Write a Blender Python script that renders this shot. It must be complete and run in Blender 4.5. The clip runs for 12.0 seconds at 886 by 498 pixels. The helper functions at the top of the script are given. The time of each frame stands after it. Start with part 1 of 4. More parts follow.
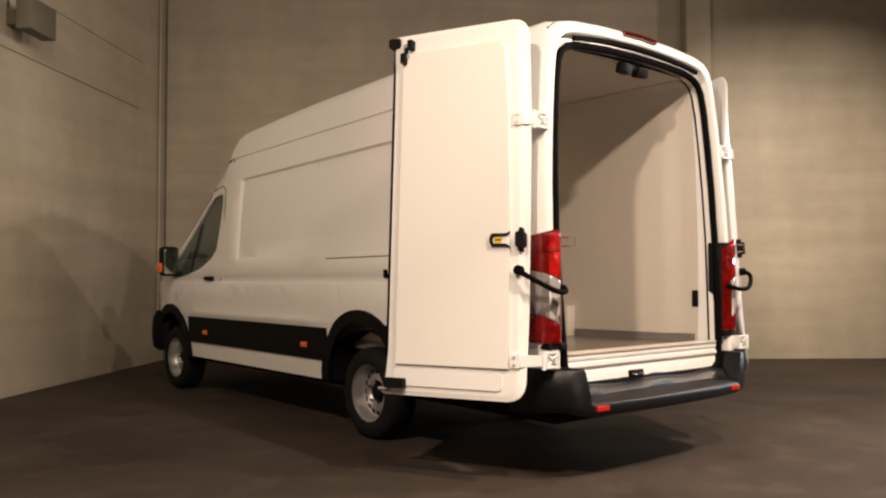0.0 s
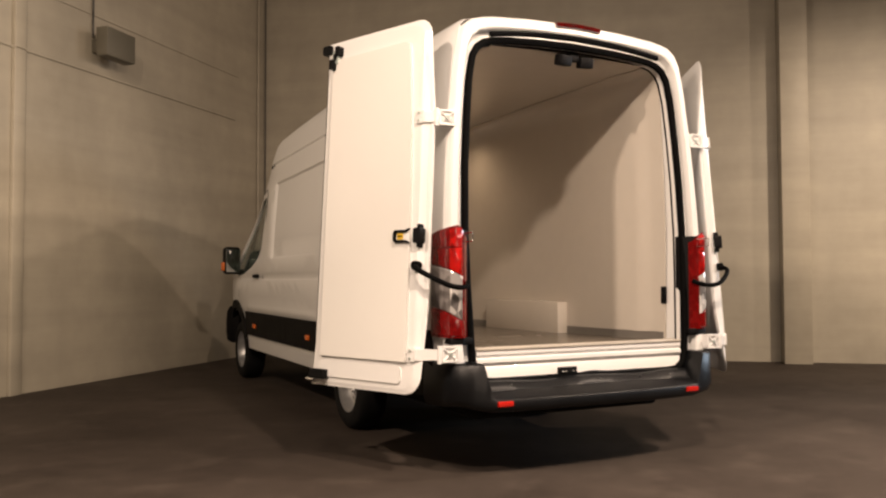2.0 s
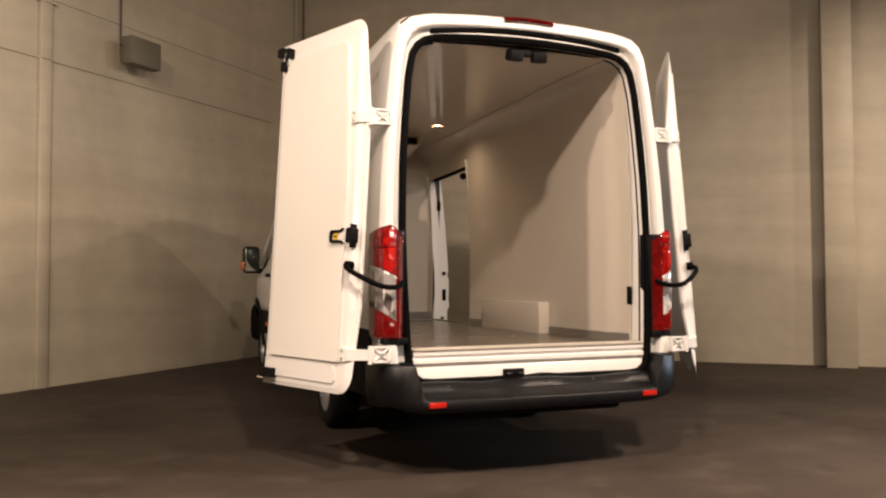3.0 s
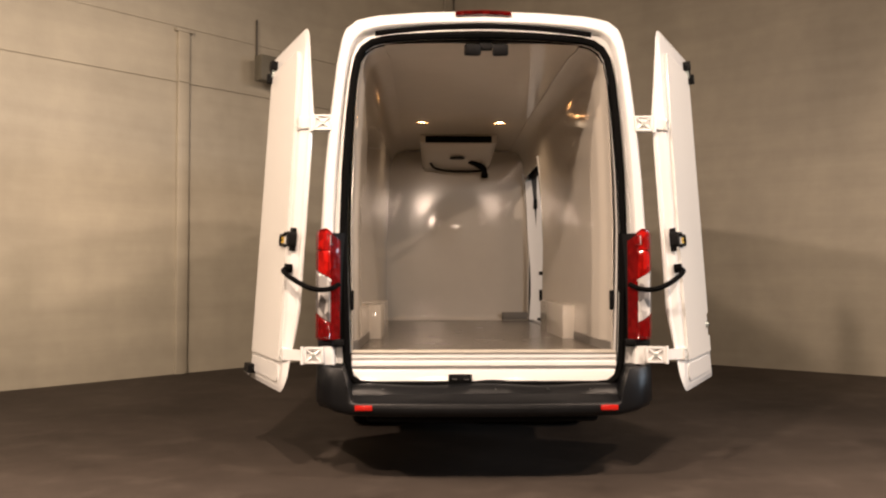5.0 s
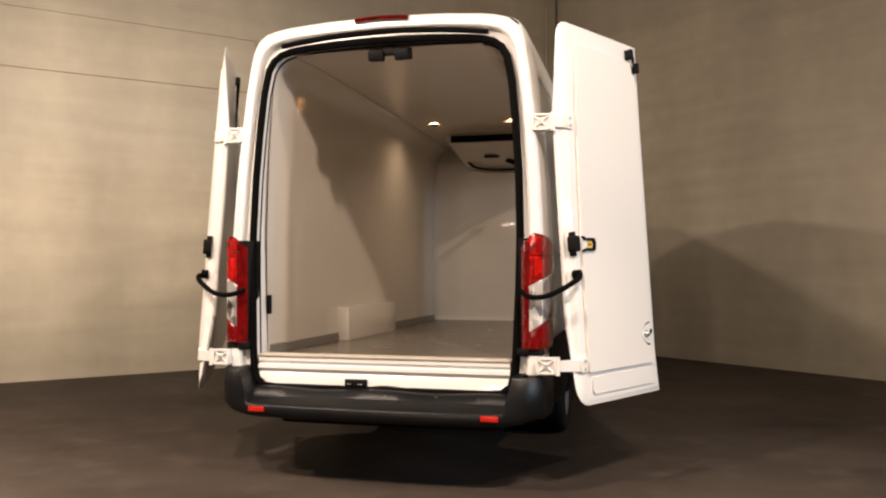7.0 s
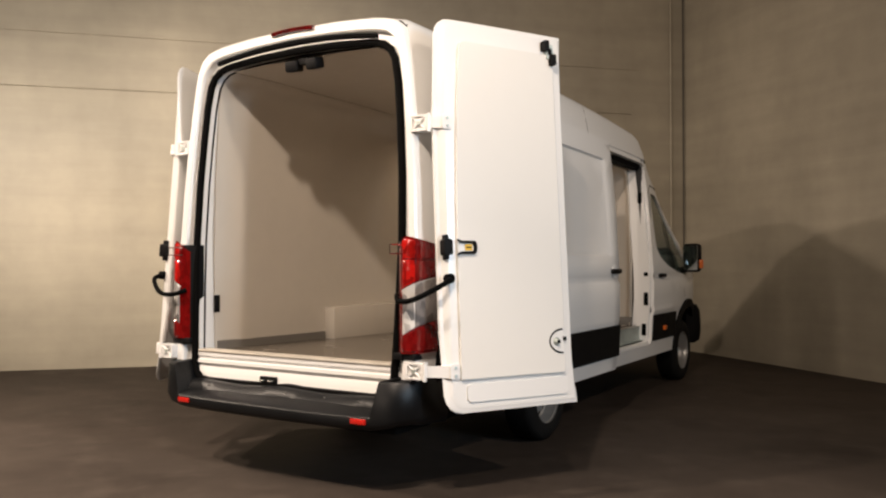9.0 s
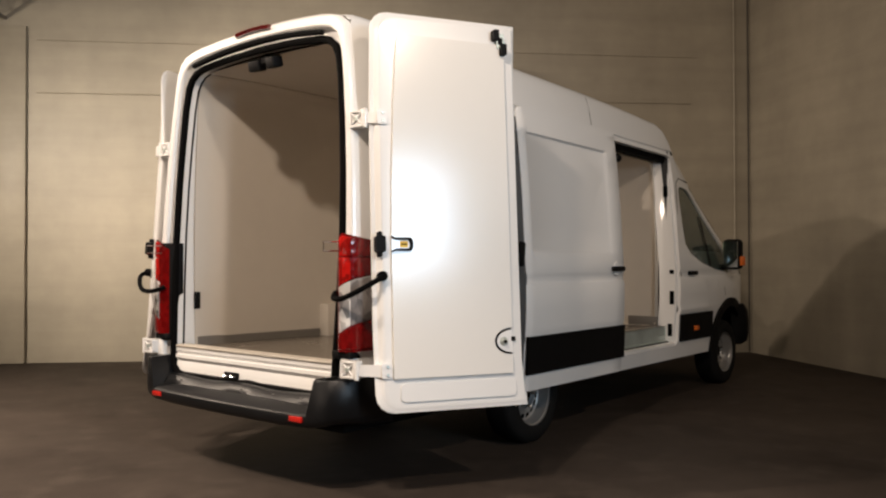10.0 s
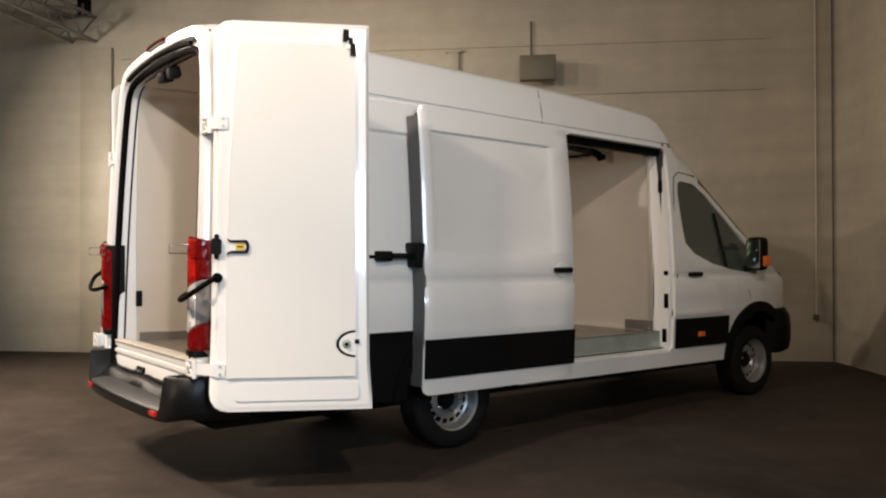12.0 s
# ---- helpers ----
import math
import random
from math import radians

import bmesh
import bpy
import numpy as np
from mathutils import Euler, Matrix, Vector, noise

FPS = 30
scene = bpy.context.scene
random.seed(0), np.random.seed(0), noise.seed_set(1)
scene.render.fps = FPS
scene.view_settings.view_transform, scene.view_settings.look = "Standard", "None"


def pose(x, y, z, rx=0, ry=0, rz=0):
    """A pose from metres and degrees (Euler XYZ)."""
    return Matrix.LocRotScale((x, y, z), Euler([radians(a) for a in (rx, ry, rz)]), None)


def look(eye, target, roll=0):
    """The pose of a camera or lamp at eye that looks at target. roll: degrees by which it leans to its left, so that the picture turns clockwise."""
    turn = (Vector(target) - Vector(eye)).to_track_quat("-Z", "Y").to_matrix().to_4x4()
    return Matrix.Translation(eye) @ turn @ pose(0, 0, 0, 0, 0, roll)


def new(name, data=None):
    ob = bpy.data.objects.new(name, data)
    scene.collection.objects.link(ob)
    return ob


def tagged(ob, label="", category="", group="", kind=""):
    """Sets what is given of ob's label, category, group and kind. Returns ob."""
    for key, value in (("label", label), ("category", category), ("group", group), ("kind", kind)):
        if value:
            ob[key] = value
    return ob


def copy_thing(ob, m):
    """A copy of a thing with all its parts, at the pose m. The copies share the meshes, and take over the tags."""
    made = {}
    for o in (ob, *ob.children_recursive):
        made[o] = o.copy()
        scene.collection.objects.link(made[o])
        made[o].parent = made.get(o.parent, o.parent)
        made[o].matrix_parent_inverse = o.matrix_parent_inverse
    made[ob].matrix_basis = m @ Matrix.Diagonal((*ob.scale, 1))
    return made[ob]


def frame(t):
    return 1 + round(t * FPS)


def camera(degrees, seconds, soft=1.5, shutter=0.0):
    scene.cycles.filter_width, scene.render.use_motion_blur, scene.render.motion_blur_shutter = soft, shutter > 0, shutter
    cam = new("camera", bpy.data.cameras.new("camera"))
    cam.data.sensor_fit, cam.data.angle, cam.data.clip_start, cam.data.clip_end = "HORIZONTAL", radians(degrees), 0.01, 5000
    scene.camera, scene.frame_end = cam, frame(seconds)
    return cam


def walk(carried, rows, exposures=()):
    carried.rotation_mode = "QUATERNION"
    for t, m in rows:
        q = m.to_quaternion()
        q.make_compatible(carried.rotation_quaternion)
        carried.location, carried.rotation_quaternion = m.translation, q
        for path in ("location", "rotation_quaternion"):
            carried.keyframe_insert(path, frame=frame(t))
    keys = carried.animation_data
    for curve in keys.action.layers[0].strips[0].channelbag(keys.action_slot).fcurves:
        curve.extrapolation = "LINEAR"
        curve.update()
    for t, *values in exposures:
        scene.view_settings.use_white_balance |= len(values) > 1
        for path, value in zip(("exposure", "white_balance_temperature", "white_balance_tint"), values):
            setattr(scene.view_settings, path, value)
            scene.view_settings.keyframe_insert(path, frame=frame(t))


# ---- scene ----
cam = camera(57.0, 12.0, soft=2.2)
PATH = [
    (0, (-4.451, -2.921, 1.21), (-3.175, -1.382, 1.282), -0.1),
    (0.5, (-4.17, -3.158, 1.2), (-2.968, -1.561, 1.276), -0.2),
    (1, (-3.895, -3.454, 1.195), (-2.774, -1.799, 1.272), -0.2),
    (1.5, (-3.503, -3.673, 1.192), (-2.488, -1.951, 1.263), -0.3),
    (2, (-3.125, -3.936, 1.182), (-2.239, -2.144, 1.254), -0.2),
    (2.5, (-2.726, -4.139, 1.188), (-1.927, -2.307, 1.263), -0.2),
    (3, (-2.263, -4.261, 1.19), (-1.584, -2.38, 1.258), -0.2),
    (5, (-0.35, -4.542, 1.225), (-0.308, -2.543, 1.285), 0.0),
    (5.5, (0.163, -4.47, 1.215), (0.061, -2.474, 1.263), -0.2),
    (6, (0.631, -4.462, 1.256), (0.415, -2.475, 1.306), -0.2),
    (6.5, (1.092, -4.426, 1.292), (0.755, -2.455, 1.338), -0.1),
    (8.5, (3.032, -3.725, 1.323), (2.091, -1.96, 1.36), -0.1),
    (9, (3.496, -3.501, 1.343), (2.452, -1.795, 1.377), -0.0),
    (9.5, (3.878, -3.147, 1.359), (2.705, -1.527, 1.382), -0.0),
    (10, (4.256, -2.839, 1.341), (2.979, -1.3, 1.369), -0.1),
    (10.5, (4.639, -2.486, 1.35), (3.259, -1.039, 1.378), -0.1),
    (11, (4.972, -2.085, 1.366), (3.5, -0.732, 1.389), -0.0),
    (11.5, (5.322, -1.747, 1.384), (3.784, -0.469, 1.409), -0.0),
    (12, (5.565, -1.37, 1.365), (3.966, -0.168, 1.387), -0.1),
]
walk(cam, [(t, look(eye, target, roll)) for t, eye, target, roll in PATH],
     [(0, 0.13, 6550, 12), (2.5, 0.12, 6650, 14), (5.5, 0.24, 6700, 15), (6.5, 0.2, 6600, 14), (8.5, 0.18, 6200, 9), (9.5, -0.08, 6300, 10), (10.5, -0.17, 6250, 9), (12, 0.15, 6100, 8)])

# ---- light ----
world = bpy.data.worlds.new("hall_air")
world.use_nodes = True
world.node_tree.nodes["Background"].inputs["Color"].default_value = (1.0, 0.86, 0.68, 1)
world.node_tree.nodes["Background"].inputs["Strength"].default_value = 0.004
scene.world = world
scene.view_settings.exposure = 0.0


def area_lamp(name, eye, target, size, watts, colour, spread=180):
    """A rectangular lamp behind or above the camera's way: a flood of the hall, or an added fill."""
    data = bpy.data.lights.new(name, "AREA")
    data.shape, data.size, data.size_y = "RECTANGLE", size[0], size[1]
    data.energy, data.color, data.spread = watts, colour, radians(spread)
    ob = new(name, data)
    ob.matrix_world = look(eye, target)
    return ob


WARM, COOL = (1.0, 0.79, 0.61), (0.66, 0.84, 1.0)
# four floods on the truss round the stand: their shadows lie on both walls
area_lamp("truss_flood", (6.87, -0.99, 5.26), (-1.2, 2.6, 0.9), (0.22, 0.22), 94, WARM, 140)
area_lamp("truss_flood", (2.45, -2.52, 4.56), (-1.0, 2.6, 1.2), (0.18, 0.18), 96, WARM, 140)
area_lamp("truss_flood", (-1.40, -2.60, 4.32), (0.5, 2.0, 0.3), (0.18, 0.18), 92, WARM, 125)
area_lamp("truss_flood", (-5.66, -1.57, 4.75), (0.8, 2.2, 0.0), (0.22, 0.22), 108, WARM, 122)
# two unseen fill lamps, added to brighten the floor behind the van
area_lamp("floor_fill", (-3.3, -3.0, 5.6), (-3.3, -2.9, 0), (0.25, 0.25), 270, WARM, 88)
area_lamp("floor_fill", (3.4, -2.8, 5.6), (3.4, -2.7, 0), (0.25, 0.25), 225, WARM, 88)
# a row of floods far behind that shine into the load bay
area_lamp("far_flood", (-0.2, -12.2, 3.3), (0, 2, 1.4), (0.35, 0.35), 12, WARM, 60)
area_lamp("far_flood", (-1.7, -12.2, 3.25), (0, 2, 1.4), (0.4, 0.3), 8, WARM, 60)
area_lamp("far_flood", (1.6, -12.2, 3.35), (0, 2, 1.4), (0.3, 0.3), 3, WARM, 60)
# bluish lamp for an unseen source to the east that the right door mirrors
area_lamp("east_cool_lamp", (10.4, -1.5, 3.3), (-5.5, 0.2, 0.7), (1.6, 1.7), 52, COOL, 72)
# fills added to brighten the walls; the last also throws the east pillar's shadow
area_lamp("wall_fill", (-3.6, 0.0, 4.75), (-3.3, 5.6, 2.7), (0.3, 0.3), 24, (1.0, 0.80, 0.60), 80)
area_lamp("wall_fill", (-3.4, -4.2, 3.5), (-5.9, 3.6, 1.9), (0.3, 0.3), 76, (1.0, 0.82, 0.63), 56)
area_lamp("wall_fill", (4.6, -1.4, 4.9), (7.4, 2.8, 1.4), (0.3, 0.3), 80, (1.0, 0.80, 0.60), 76)


def cargo_lamp(x, y, z):
    """The light of one recessed lamp in the cargo ceiling."""
    data = bpy.data.lights.new("cargo_lamp", "SPOT")
    data.energy, data.color, data.spot_size, data.spot_blend, data.shadow_soft_size = 11, (1.0, 0.72, 0.46), radians(168), 1.0, 0.03
    new("cargo_lamp", data).matrix_world = look((x, y, z), (x, y + 0.001, z - 1))


cargo_lamp(-0.39, 3.10, 2.575)
cargo_lamp(0.35, 3.12, 2.575)


# ---- materials ----
def material(name, colour, rough=0.5, metal=0.0, coat=0.0, var=0.0, scale=8.0, bump=0.0, bump_scale=60.0, glow=None, alpha=None, spec=0.5):
    """A procedural surface: a base colour that varies at two scales, and a fine relief."""
    m = bpy.data.materials.new(name)
    m.use_nodes = True
    nt = m.node_tree
    b = nt.nodes["Principled BSDF"]
    b.inputs["Base Color"].default_value = (*colour, 1)
    b.inputs["Roughness"].default_value = rough
    b.inputs["Metallic"].default_value = metal
    b.inputs["Coat Weight"].default_value = coat
    b.inputs["Coat Roughness"].default_value = 0.06
    b.inputs["Specular IOR Level"].default_value = spec
    tc = nt.nodes.new("ShaderNodeTexCoord")
    if var:
        n1, n2, mix = nt.nodes.new("ShaderNodeTexNoise"), nt.nodes.new("ShaderNodeTexNoise"), nt.nodes.new("ShaderNodeMath")
        n1.inputs["Scale"].default_value, n2.inputs["Scale"].default_value = scale, scale * 9
        n1.inputs["Detail"].default_value = n2.inputs["Detail"].default_value = 5
        nt.links.new(tc.outputs["Object"], n1.inputs["Vector"])
        nt.links.new(tc.outputs["Object"], n2.inputs["Vector"])
        mix.operation = "MULTIPLY_ADD"
        mix.inputs[1].default_value = 0.45
        nt.links.new(n2.outputs["Fac"], mix.inputs[0])
        nt.links.new(n1.outputs["Fac"], mix.inputs[2])
        ramp = nt.nodes.new("ShaderNodeMapRange")
        ramp.inputs["From Min"].default_value, ramp.inputs["From Max"].default_value = 0.45, 1.0
        ramp.inputs["To Min"].default_value, ramp.inputs["To Max"].default_value = 1 - var, 1 + var
        nt.links.new(mix.outputs[0], ramp.inputs["Value"])
        mul = nt.nodes.new("ShaderNodeVectorMath")
        mul.operation = "SCALE"
        mul.inputs[0].default_value = colour
        nt.links.new(ramp.outputs[0], mul.inputs["Scale"])
        nt.links.new(mul.outputs[0], b.inputs["Base Color"])
        rr = nt.nodes.new("ShaderNodeMapRange")
        rr.inputs["From Min"].default_value, rr.inputs["From Max"].default_value = 0.3, 0.7
        rr.inputs["To Min"].default_value, rr.inputs["To Max"].default_value = max(0.02, rough * 0.94), min(1, rough * 1.06)
        nt.links.new(n1.outputs["Fac"], rr.inputs["Value"])
        nt.links.new(rr.outputs[0], b.inputs["Roughness"])
    if bump:
        n3, bp = nt.nodes.new("ShaderNodeTexNoise"), nt.nodes.new("ShaderNodeBump")
        n3.inputs["Scale"].default_value, n3.inputs["Detail"].default_value = bump_scale, 6
        nt.links.new(tc.outputs["Object"], n3.inputs["Vector"])
        bp.inputs["Strength"].default_value, bp.inputs["Distance"].default_value = bump, 0.01
        nt.links.new(n3.outputs["Fac"], bp.inputs["Height"])
        nt.links.new(bp.outputs[0], b.inputs["Normal"])
    if glow:
        b.inputs["Emission Color"].default_value = (*glow[:3], 1)
        b.inputs["Emission Strength"].default_value = glow[3]
    if alpha is not None:
        b.inputs["Transmission Weight"].default_value = alpha
        b.inputs["IOR"].default_value = 1.45
    return m


PAINT = material("white_paint", (0.78, 0.78, 0.77), 0.30, coat=0.6, var=0.006, scale=0.8)
LINING = material("lining_white", (0.76, 0.75, 0.72), 0.18, var=0.012, scale=1.0, bump=0.03, bump_scale=90)
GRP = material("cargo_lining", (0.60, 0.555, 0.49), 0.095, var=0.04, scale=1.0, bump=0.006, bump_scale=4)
DECK = material("cargo_deck", (0.125, 0.108, 0.088), 0.26, var=0.10, scale=3, bump=0.02, bump_scale=150)
THRESH = material("threshold_pale", (0.50, 0.46, 0.40), 0.42, var=0.16, scale=7, bump=0.06, bump_scale=60)
KICK = material("kick_strip_grey", (0.17, 0.158, 0.142), 0.45, var=0.08, scale=3)
ALU = material("brushed_aluminium", (0.62, 0.63, 0.61), 0.33, metal=1.0, var=0.08, scale=12)
STEEL = material("wheel_silver", (0.44, 0.44, 0.435), 0.38, metal=0.7, var=0.08, scale=8)
ZINC = material("zinc_plate", (0.52, 0.58, 0.55), 0.42, metal=0.6, var=0.15, scale=6)
CHROME = material("chrome", (0.7, 0.7, 0.7), 0.18, metal=1.0)
PLASTIC = material("black_plastic", (0.0026, 0.0026, 0.003), 0.6, var=0.2, scale=6, bump=0.1, bump_scale=300, spec=0.15)
BUMPER = material("bumper_plastic", (0.0042, 0.0047, 0.0056), 0.38, var=0.2, scale=5, bump=0.10, bump_scale=300, spec=0.32)
RUBBER = material("rubber", (0.002, 0.002, 0.002), 0.7, var=0.2, scale=10, spec=0.05)
# grey of the left rail, and of the shade put onto the sliding door's edge
EDGE = material("shade_and_rail_grey", (0.10, 0.105, 0.11), 0.6, var=0.05, scale=4)
TYRE = material("tyre_rubber", (0.007, 0.007, 0.007), 0.75, var=0.3, scale=12, bump=0.2, bump_scale=80, spec=0.2)
UNDER = material("underbody", (0.008, 0.008, 0.008), 0.8, var=0.3, scale=4, spec=0.1)


def lens_material(name, dark, light, scale):
    """Moulded lens: small facets, their differing glints put into the colour, under a clear glossy face."""
    m = material(name, light, 0.12, coat=0.8)
    nt = m.node_tree
    b, tc = nt.nodes["Principled BSDF"], nt.nodes["Texture Coordinate"]
    v, mp, ramp = nt.nodes.new("ShaderNodeTexVoronoi"), nt.nodes.new("ShaderNodeMapping"), nt.nodes.new("ShaderNodeValToRGB")
    mp.inputs["Scale"].default_value = (scale, scale, scale * 0.55)
    nt.links.new(tc.outputs["Object"], mp.inputs["Vector"])
    nt.links.new(mp.outputs[0], v.inputs["Vector"])
    v.inputs["Scale"].default_value = 1.0
    sep = nt.nodes.new("ShaderNodeSeparateColor")
    nt.links.new(v.outputs["Color"], sep.inputs[0])
    nt.links.new(sep.outputs[0], ramp.inputs["Fac"])
    ramp.color_ramp.elements[0].color, ramp.color_ramp.elements[1].color = (*dark, 1), (*light, 1)
    nt.links.new(ramp.outputs["Color"], b.inputs["Base Color"])
    bp = nt.nodes.new("ShaderNodeBump")
    bp.inputs["Strength"].default_value, bp.inputs["Distance"].default_value = 0.35, 0.006
    nt.links.new(v.outputs["Distance"], bp.inputs["Height"])
    nt.links.new(bp.outputs[0], b.inputs["Normal"])
    return m


RED = lens_material("red_lens", (0.17, 0.004, 0.003), (0.50, 0.010, 0.007), 45)
DARK_RED = lens_material("dark_red_lens", (0.10, 0.002, 0.002), (0.17, 0.004, 0.004), 45)
STOP_RED = lens_material("stop_lamp_lens", (0.035, 0.001, 0.001), (0.09, 0.002, 0.002), 40)
CLEAR = lens_material("clear_lens", (0.12, 0.11, 0.11), (0.82, 0.80, 0.77), 24)
SMOKE = lens_material("smoked_lens", (0.14, 0.125, 0.12), (0.28, 0.26, 0.25), 26)
REFLECT = material("red_reflector", (0.50, 0.014, 0.008), 0.2, coat=0.5)
ORANGE = material("orange_lens", (0.75, 0.16, 0.02), 0.2, coat=0.5)
YELLOW = material("yellow_label", (0.75, 0.48, 0.03), 0.5)
GLASS = material("tinted_glass", (0.50, 0.60, 0.53), 0.02, alpha=0.92)
MIRROR = material("mirror_glass", (0.55, 0.58, 0.58), 0.03, metal=1.0)
TRIM = material("cab_trim_dark", (0.018, 0.018, 0.019), 0.7, var=0.2, scale=6)
LAMPGLOW = material("lamp_glow", (1, 0.9, 0.75), 0.4, glow=(1.0, 0.50, 0.20, 110))
TRUSSM = material("truss_aluminium", (0.26, 0.25, 0.24), 0.45, metal=0.7, var=0.15, scale=10)
BOXM = material("sounder_box_grey", (0.11, 0.10, 0.075), 0.6, var=0.08, scale=4)
CABLE = material("cable_dark", (0.06, 0.054, 0.046), 0.6)


def wall_material():
    """Painted blockwork: cream paint with broad stains, streaks and faint courses."""
    m = material("painted_blockwork", (0.36, 0.325, 0.258), 0.50, var=0.13, scale=0.55, bump=0.12, bump_scale=40)
    nt = m.node_tree
    b, tc = nt.nodes["Principled BSDF"], nt.nodes["Texture Coordinate"]
    old = b.inputs["Base Color"].links[0].from_socket
    # long level streaks left by the roller, and drips running down
    mp1, mp2 = nt.nodes.new("ShaderNodeMapping"), nt.nodes.new("ShaderNodeMapping")
    mp1.inputs["Scale"].default_value, mp2.inputs["Scale"].default_value = (0.4, 0.4, 4.2), (1.3, 1.3, 0.25)
    out = old
    for mp, lo, hi in ((mp1, 0.91, 1.06), (mp2, 0.89, 1.06)):
        n, r, mul = nt.nodes.new("ShaderNodeTexNoise"), nt.nodes.new("ShaderNodeMapRange"), nt.nodes.new("ShaderNodeVectorMath")
        n.inputs["Detail"].default_value = 4
        n.inputs["Scale"].default_value = 1.0
        r.inputs["From Min"].default_value, r.inputs["From Max"].default_value = 0.3, 0.7
        r.inputs["To Min"].default_value, r.inputs["To Max"].default_value = lo, hi
        mul.operation = "SCALE"
        nt.links.new(tc.outputs["Object"], mp.inputs["Vector"])
        nt.links.new(mp.outputs[0], n.inputs["Vector"])
        nt.links.new(n.outputs["Fac"], r.inputs["Value"])
        nt.links.new(out, mul.inputs[0])
        nt.links.new(r.outputs[0], mul.inputs["Scale"])
        out = mul.outputs[0]
    # faint courses of the blockwork under the paint
    sep, fr, line, mul = nt.nodes.new("ShaderNodeSeparateXYZ"), nt.nodes.new("ShaderNodeMath"), nt.nodes.new("ShaderNodeMapRange"), nt.nodes.new("ShaderNodeVectorMath")
    nt.links.new(tc.outputs["Object"], sep.inputs[0])
    fr.operation = "PINGPONG"
    fr.inputs[1].default_value = 0.1
    nt.links.new(sep.outputs["Z"], fr.inputs[0])
    line.inputs["From Min"].default_value, line.inputs["From Max"].default_value = 0.0, 0.008
    line.inputs["To Min"].default_value, line.inputs["To Max"].default_value = 0.975, 1.0
    nt.links.new(fr.outputs[0], line.inputs["Value"])
    mul.operation = "SCALE"
    nt.links.new(out, mul.inputs[0])
    nt.links.new(line.outputs[0], mul.inputs["Scale"])
    nt.links.new(mul.outputs[0], b.inputs["Base Color"])
    return m


WALL = wall_material()


def floor_material():
    """Dark worn screed: lighter scuffed patches with ragged edges, oily darks, and pale specks."""
    m = material("hall_floor", (0.047, 0.0378, 0.032), 0.6, var=0.22, scale=0.8, bump=0.25, bump_scale=90, spec=0.05)
    nt = m.node_tree
    b, tc = nt.nodes["Principled BSDF"], nt.nodes["Texture Coordinate"]
    out = b.inputs["Base Color"].links[0].from_socket
    for scale, detail, lo, hi, amount, colour in ((0.55, 9, 0.42, 0.66, 0.45, (0.088, 0.072, 0.060)), (2.7, 12, 0.52, 0.66, 0.3, (0.098, 0.081, 0.068)),
                                                  (1.6, 8, 0.56, 0.72, 0.5, (0.024, 0.019, 0.016)), (26.0, 2, 0.735, 0.76, 0.7, (0.14, 0.12, 0.10))):
        n, r, mix = nt.nodes.new("ShaderNodeTexNoise"), nt.nodes.new("ShaderNodeMapRange"), nt.nodes.new("ShaderNodeMix")
        mp = nt.nodes.new("ShaderNodeMapping")
        mp.inputs["Location"].default_value = (scale * 7.3, 3.1 * scale, 0)
        n.inputs["Scale"].default_value, n.inputs["Detail"].default_value, n.inputs["Roughness"].default_value = scale, detail, 0.62
        r.inputs["From Min"].default_value, r.inputs["From Max"].default_value, r.inputs["To Max"].default_value = lo, hi, amount
        mix.data_type = "RGBA"
        mix.inputs[7].default_value = (*colour, 1)
        nt.links.new(tc.outputs["Object"], mp.inputs["Vector"])
        nt.links.new(mp.outputs[0], n.inputs["Vector"])
        nt.links.new(n.outputs["Fac"], r.inputs["Value"])
        nt.links.new(r.outputs[0], mix.inputs[0])
        nt.links.new(out, mix.inputs[6])
        out = mix.outputs[2]
    nt.links.new(out, b.inputs["Base Color"])
    return m


FLOORM = floor_material()
CEILM = material("hall_ceiling", (0.10, 0.09, 0.08), 0.9, var=0.1, scale=1)


# ---- mesh helpers ----
def finish(bm, name, angle=38):
    bmesh.ops.recalc_face_normals(bm, faces=bm.faces)
    me = bpy.data.meshes.new(name)
    bm.to_mesh(me)
    bm.free()
    me.shade_smooth()
    me.set_sharp_from_angle(angle=radians(angle))
    return me


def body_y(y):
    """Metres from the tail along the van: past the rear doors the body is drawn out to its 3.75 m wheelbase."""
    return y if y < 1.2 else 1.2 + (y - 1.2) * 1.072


def part(name, bm, mat, parent, label="", angle=38):
    """Links a bmesh as one mesh object under a thing or a part (parent None: a thing of its own)."""
    top = parent
    while top is not None and top.parent is not None:
        top = top.parent
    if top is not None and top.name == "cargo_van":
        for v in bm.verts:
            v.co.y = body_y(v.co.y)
    me = finish(bm, name, angle)
    me.materials.append(mat)
    ob = new(name, me)
    if parent is not None:
        ob.parent = parent
    if label:
        ob["label"] = label
    return ob


def box(x0, x1, y0, y1, z0, z1, bevel=0.0, seg=2, bm=None):
    bm = bm or bmesh.new()
    vs = [bm.verts.new((x, y, z)) for x in (x0, x1) for y in (y0, y1) for z in (z0, z1)]
    fs = [bm.faces.new([vs[i] for i in f]) for f in ((0, 1, 3, 2), (4, 6, 7, 5), (0, 4, 5, 1), (2, 3, 7, 6), (0, 2, 6, 4), (1, 5, 7, 3))]
    if bevel:
        es = list({e for f in fs for e in f.edges})
        bmesh.ops.bevel(bm, geom=es, offset=bevel, segments=seg, profile=0.5, affect="EDGES")
    return bm


def turned(bm, m):
    bmesh.ops.transform(bm, matrix=m, verts=bm.verts)
    return bm


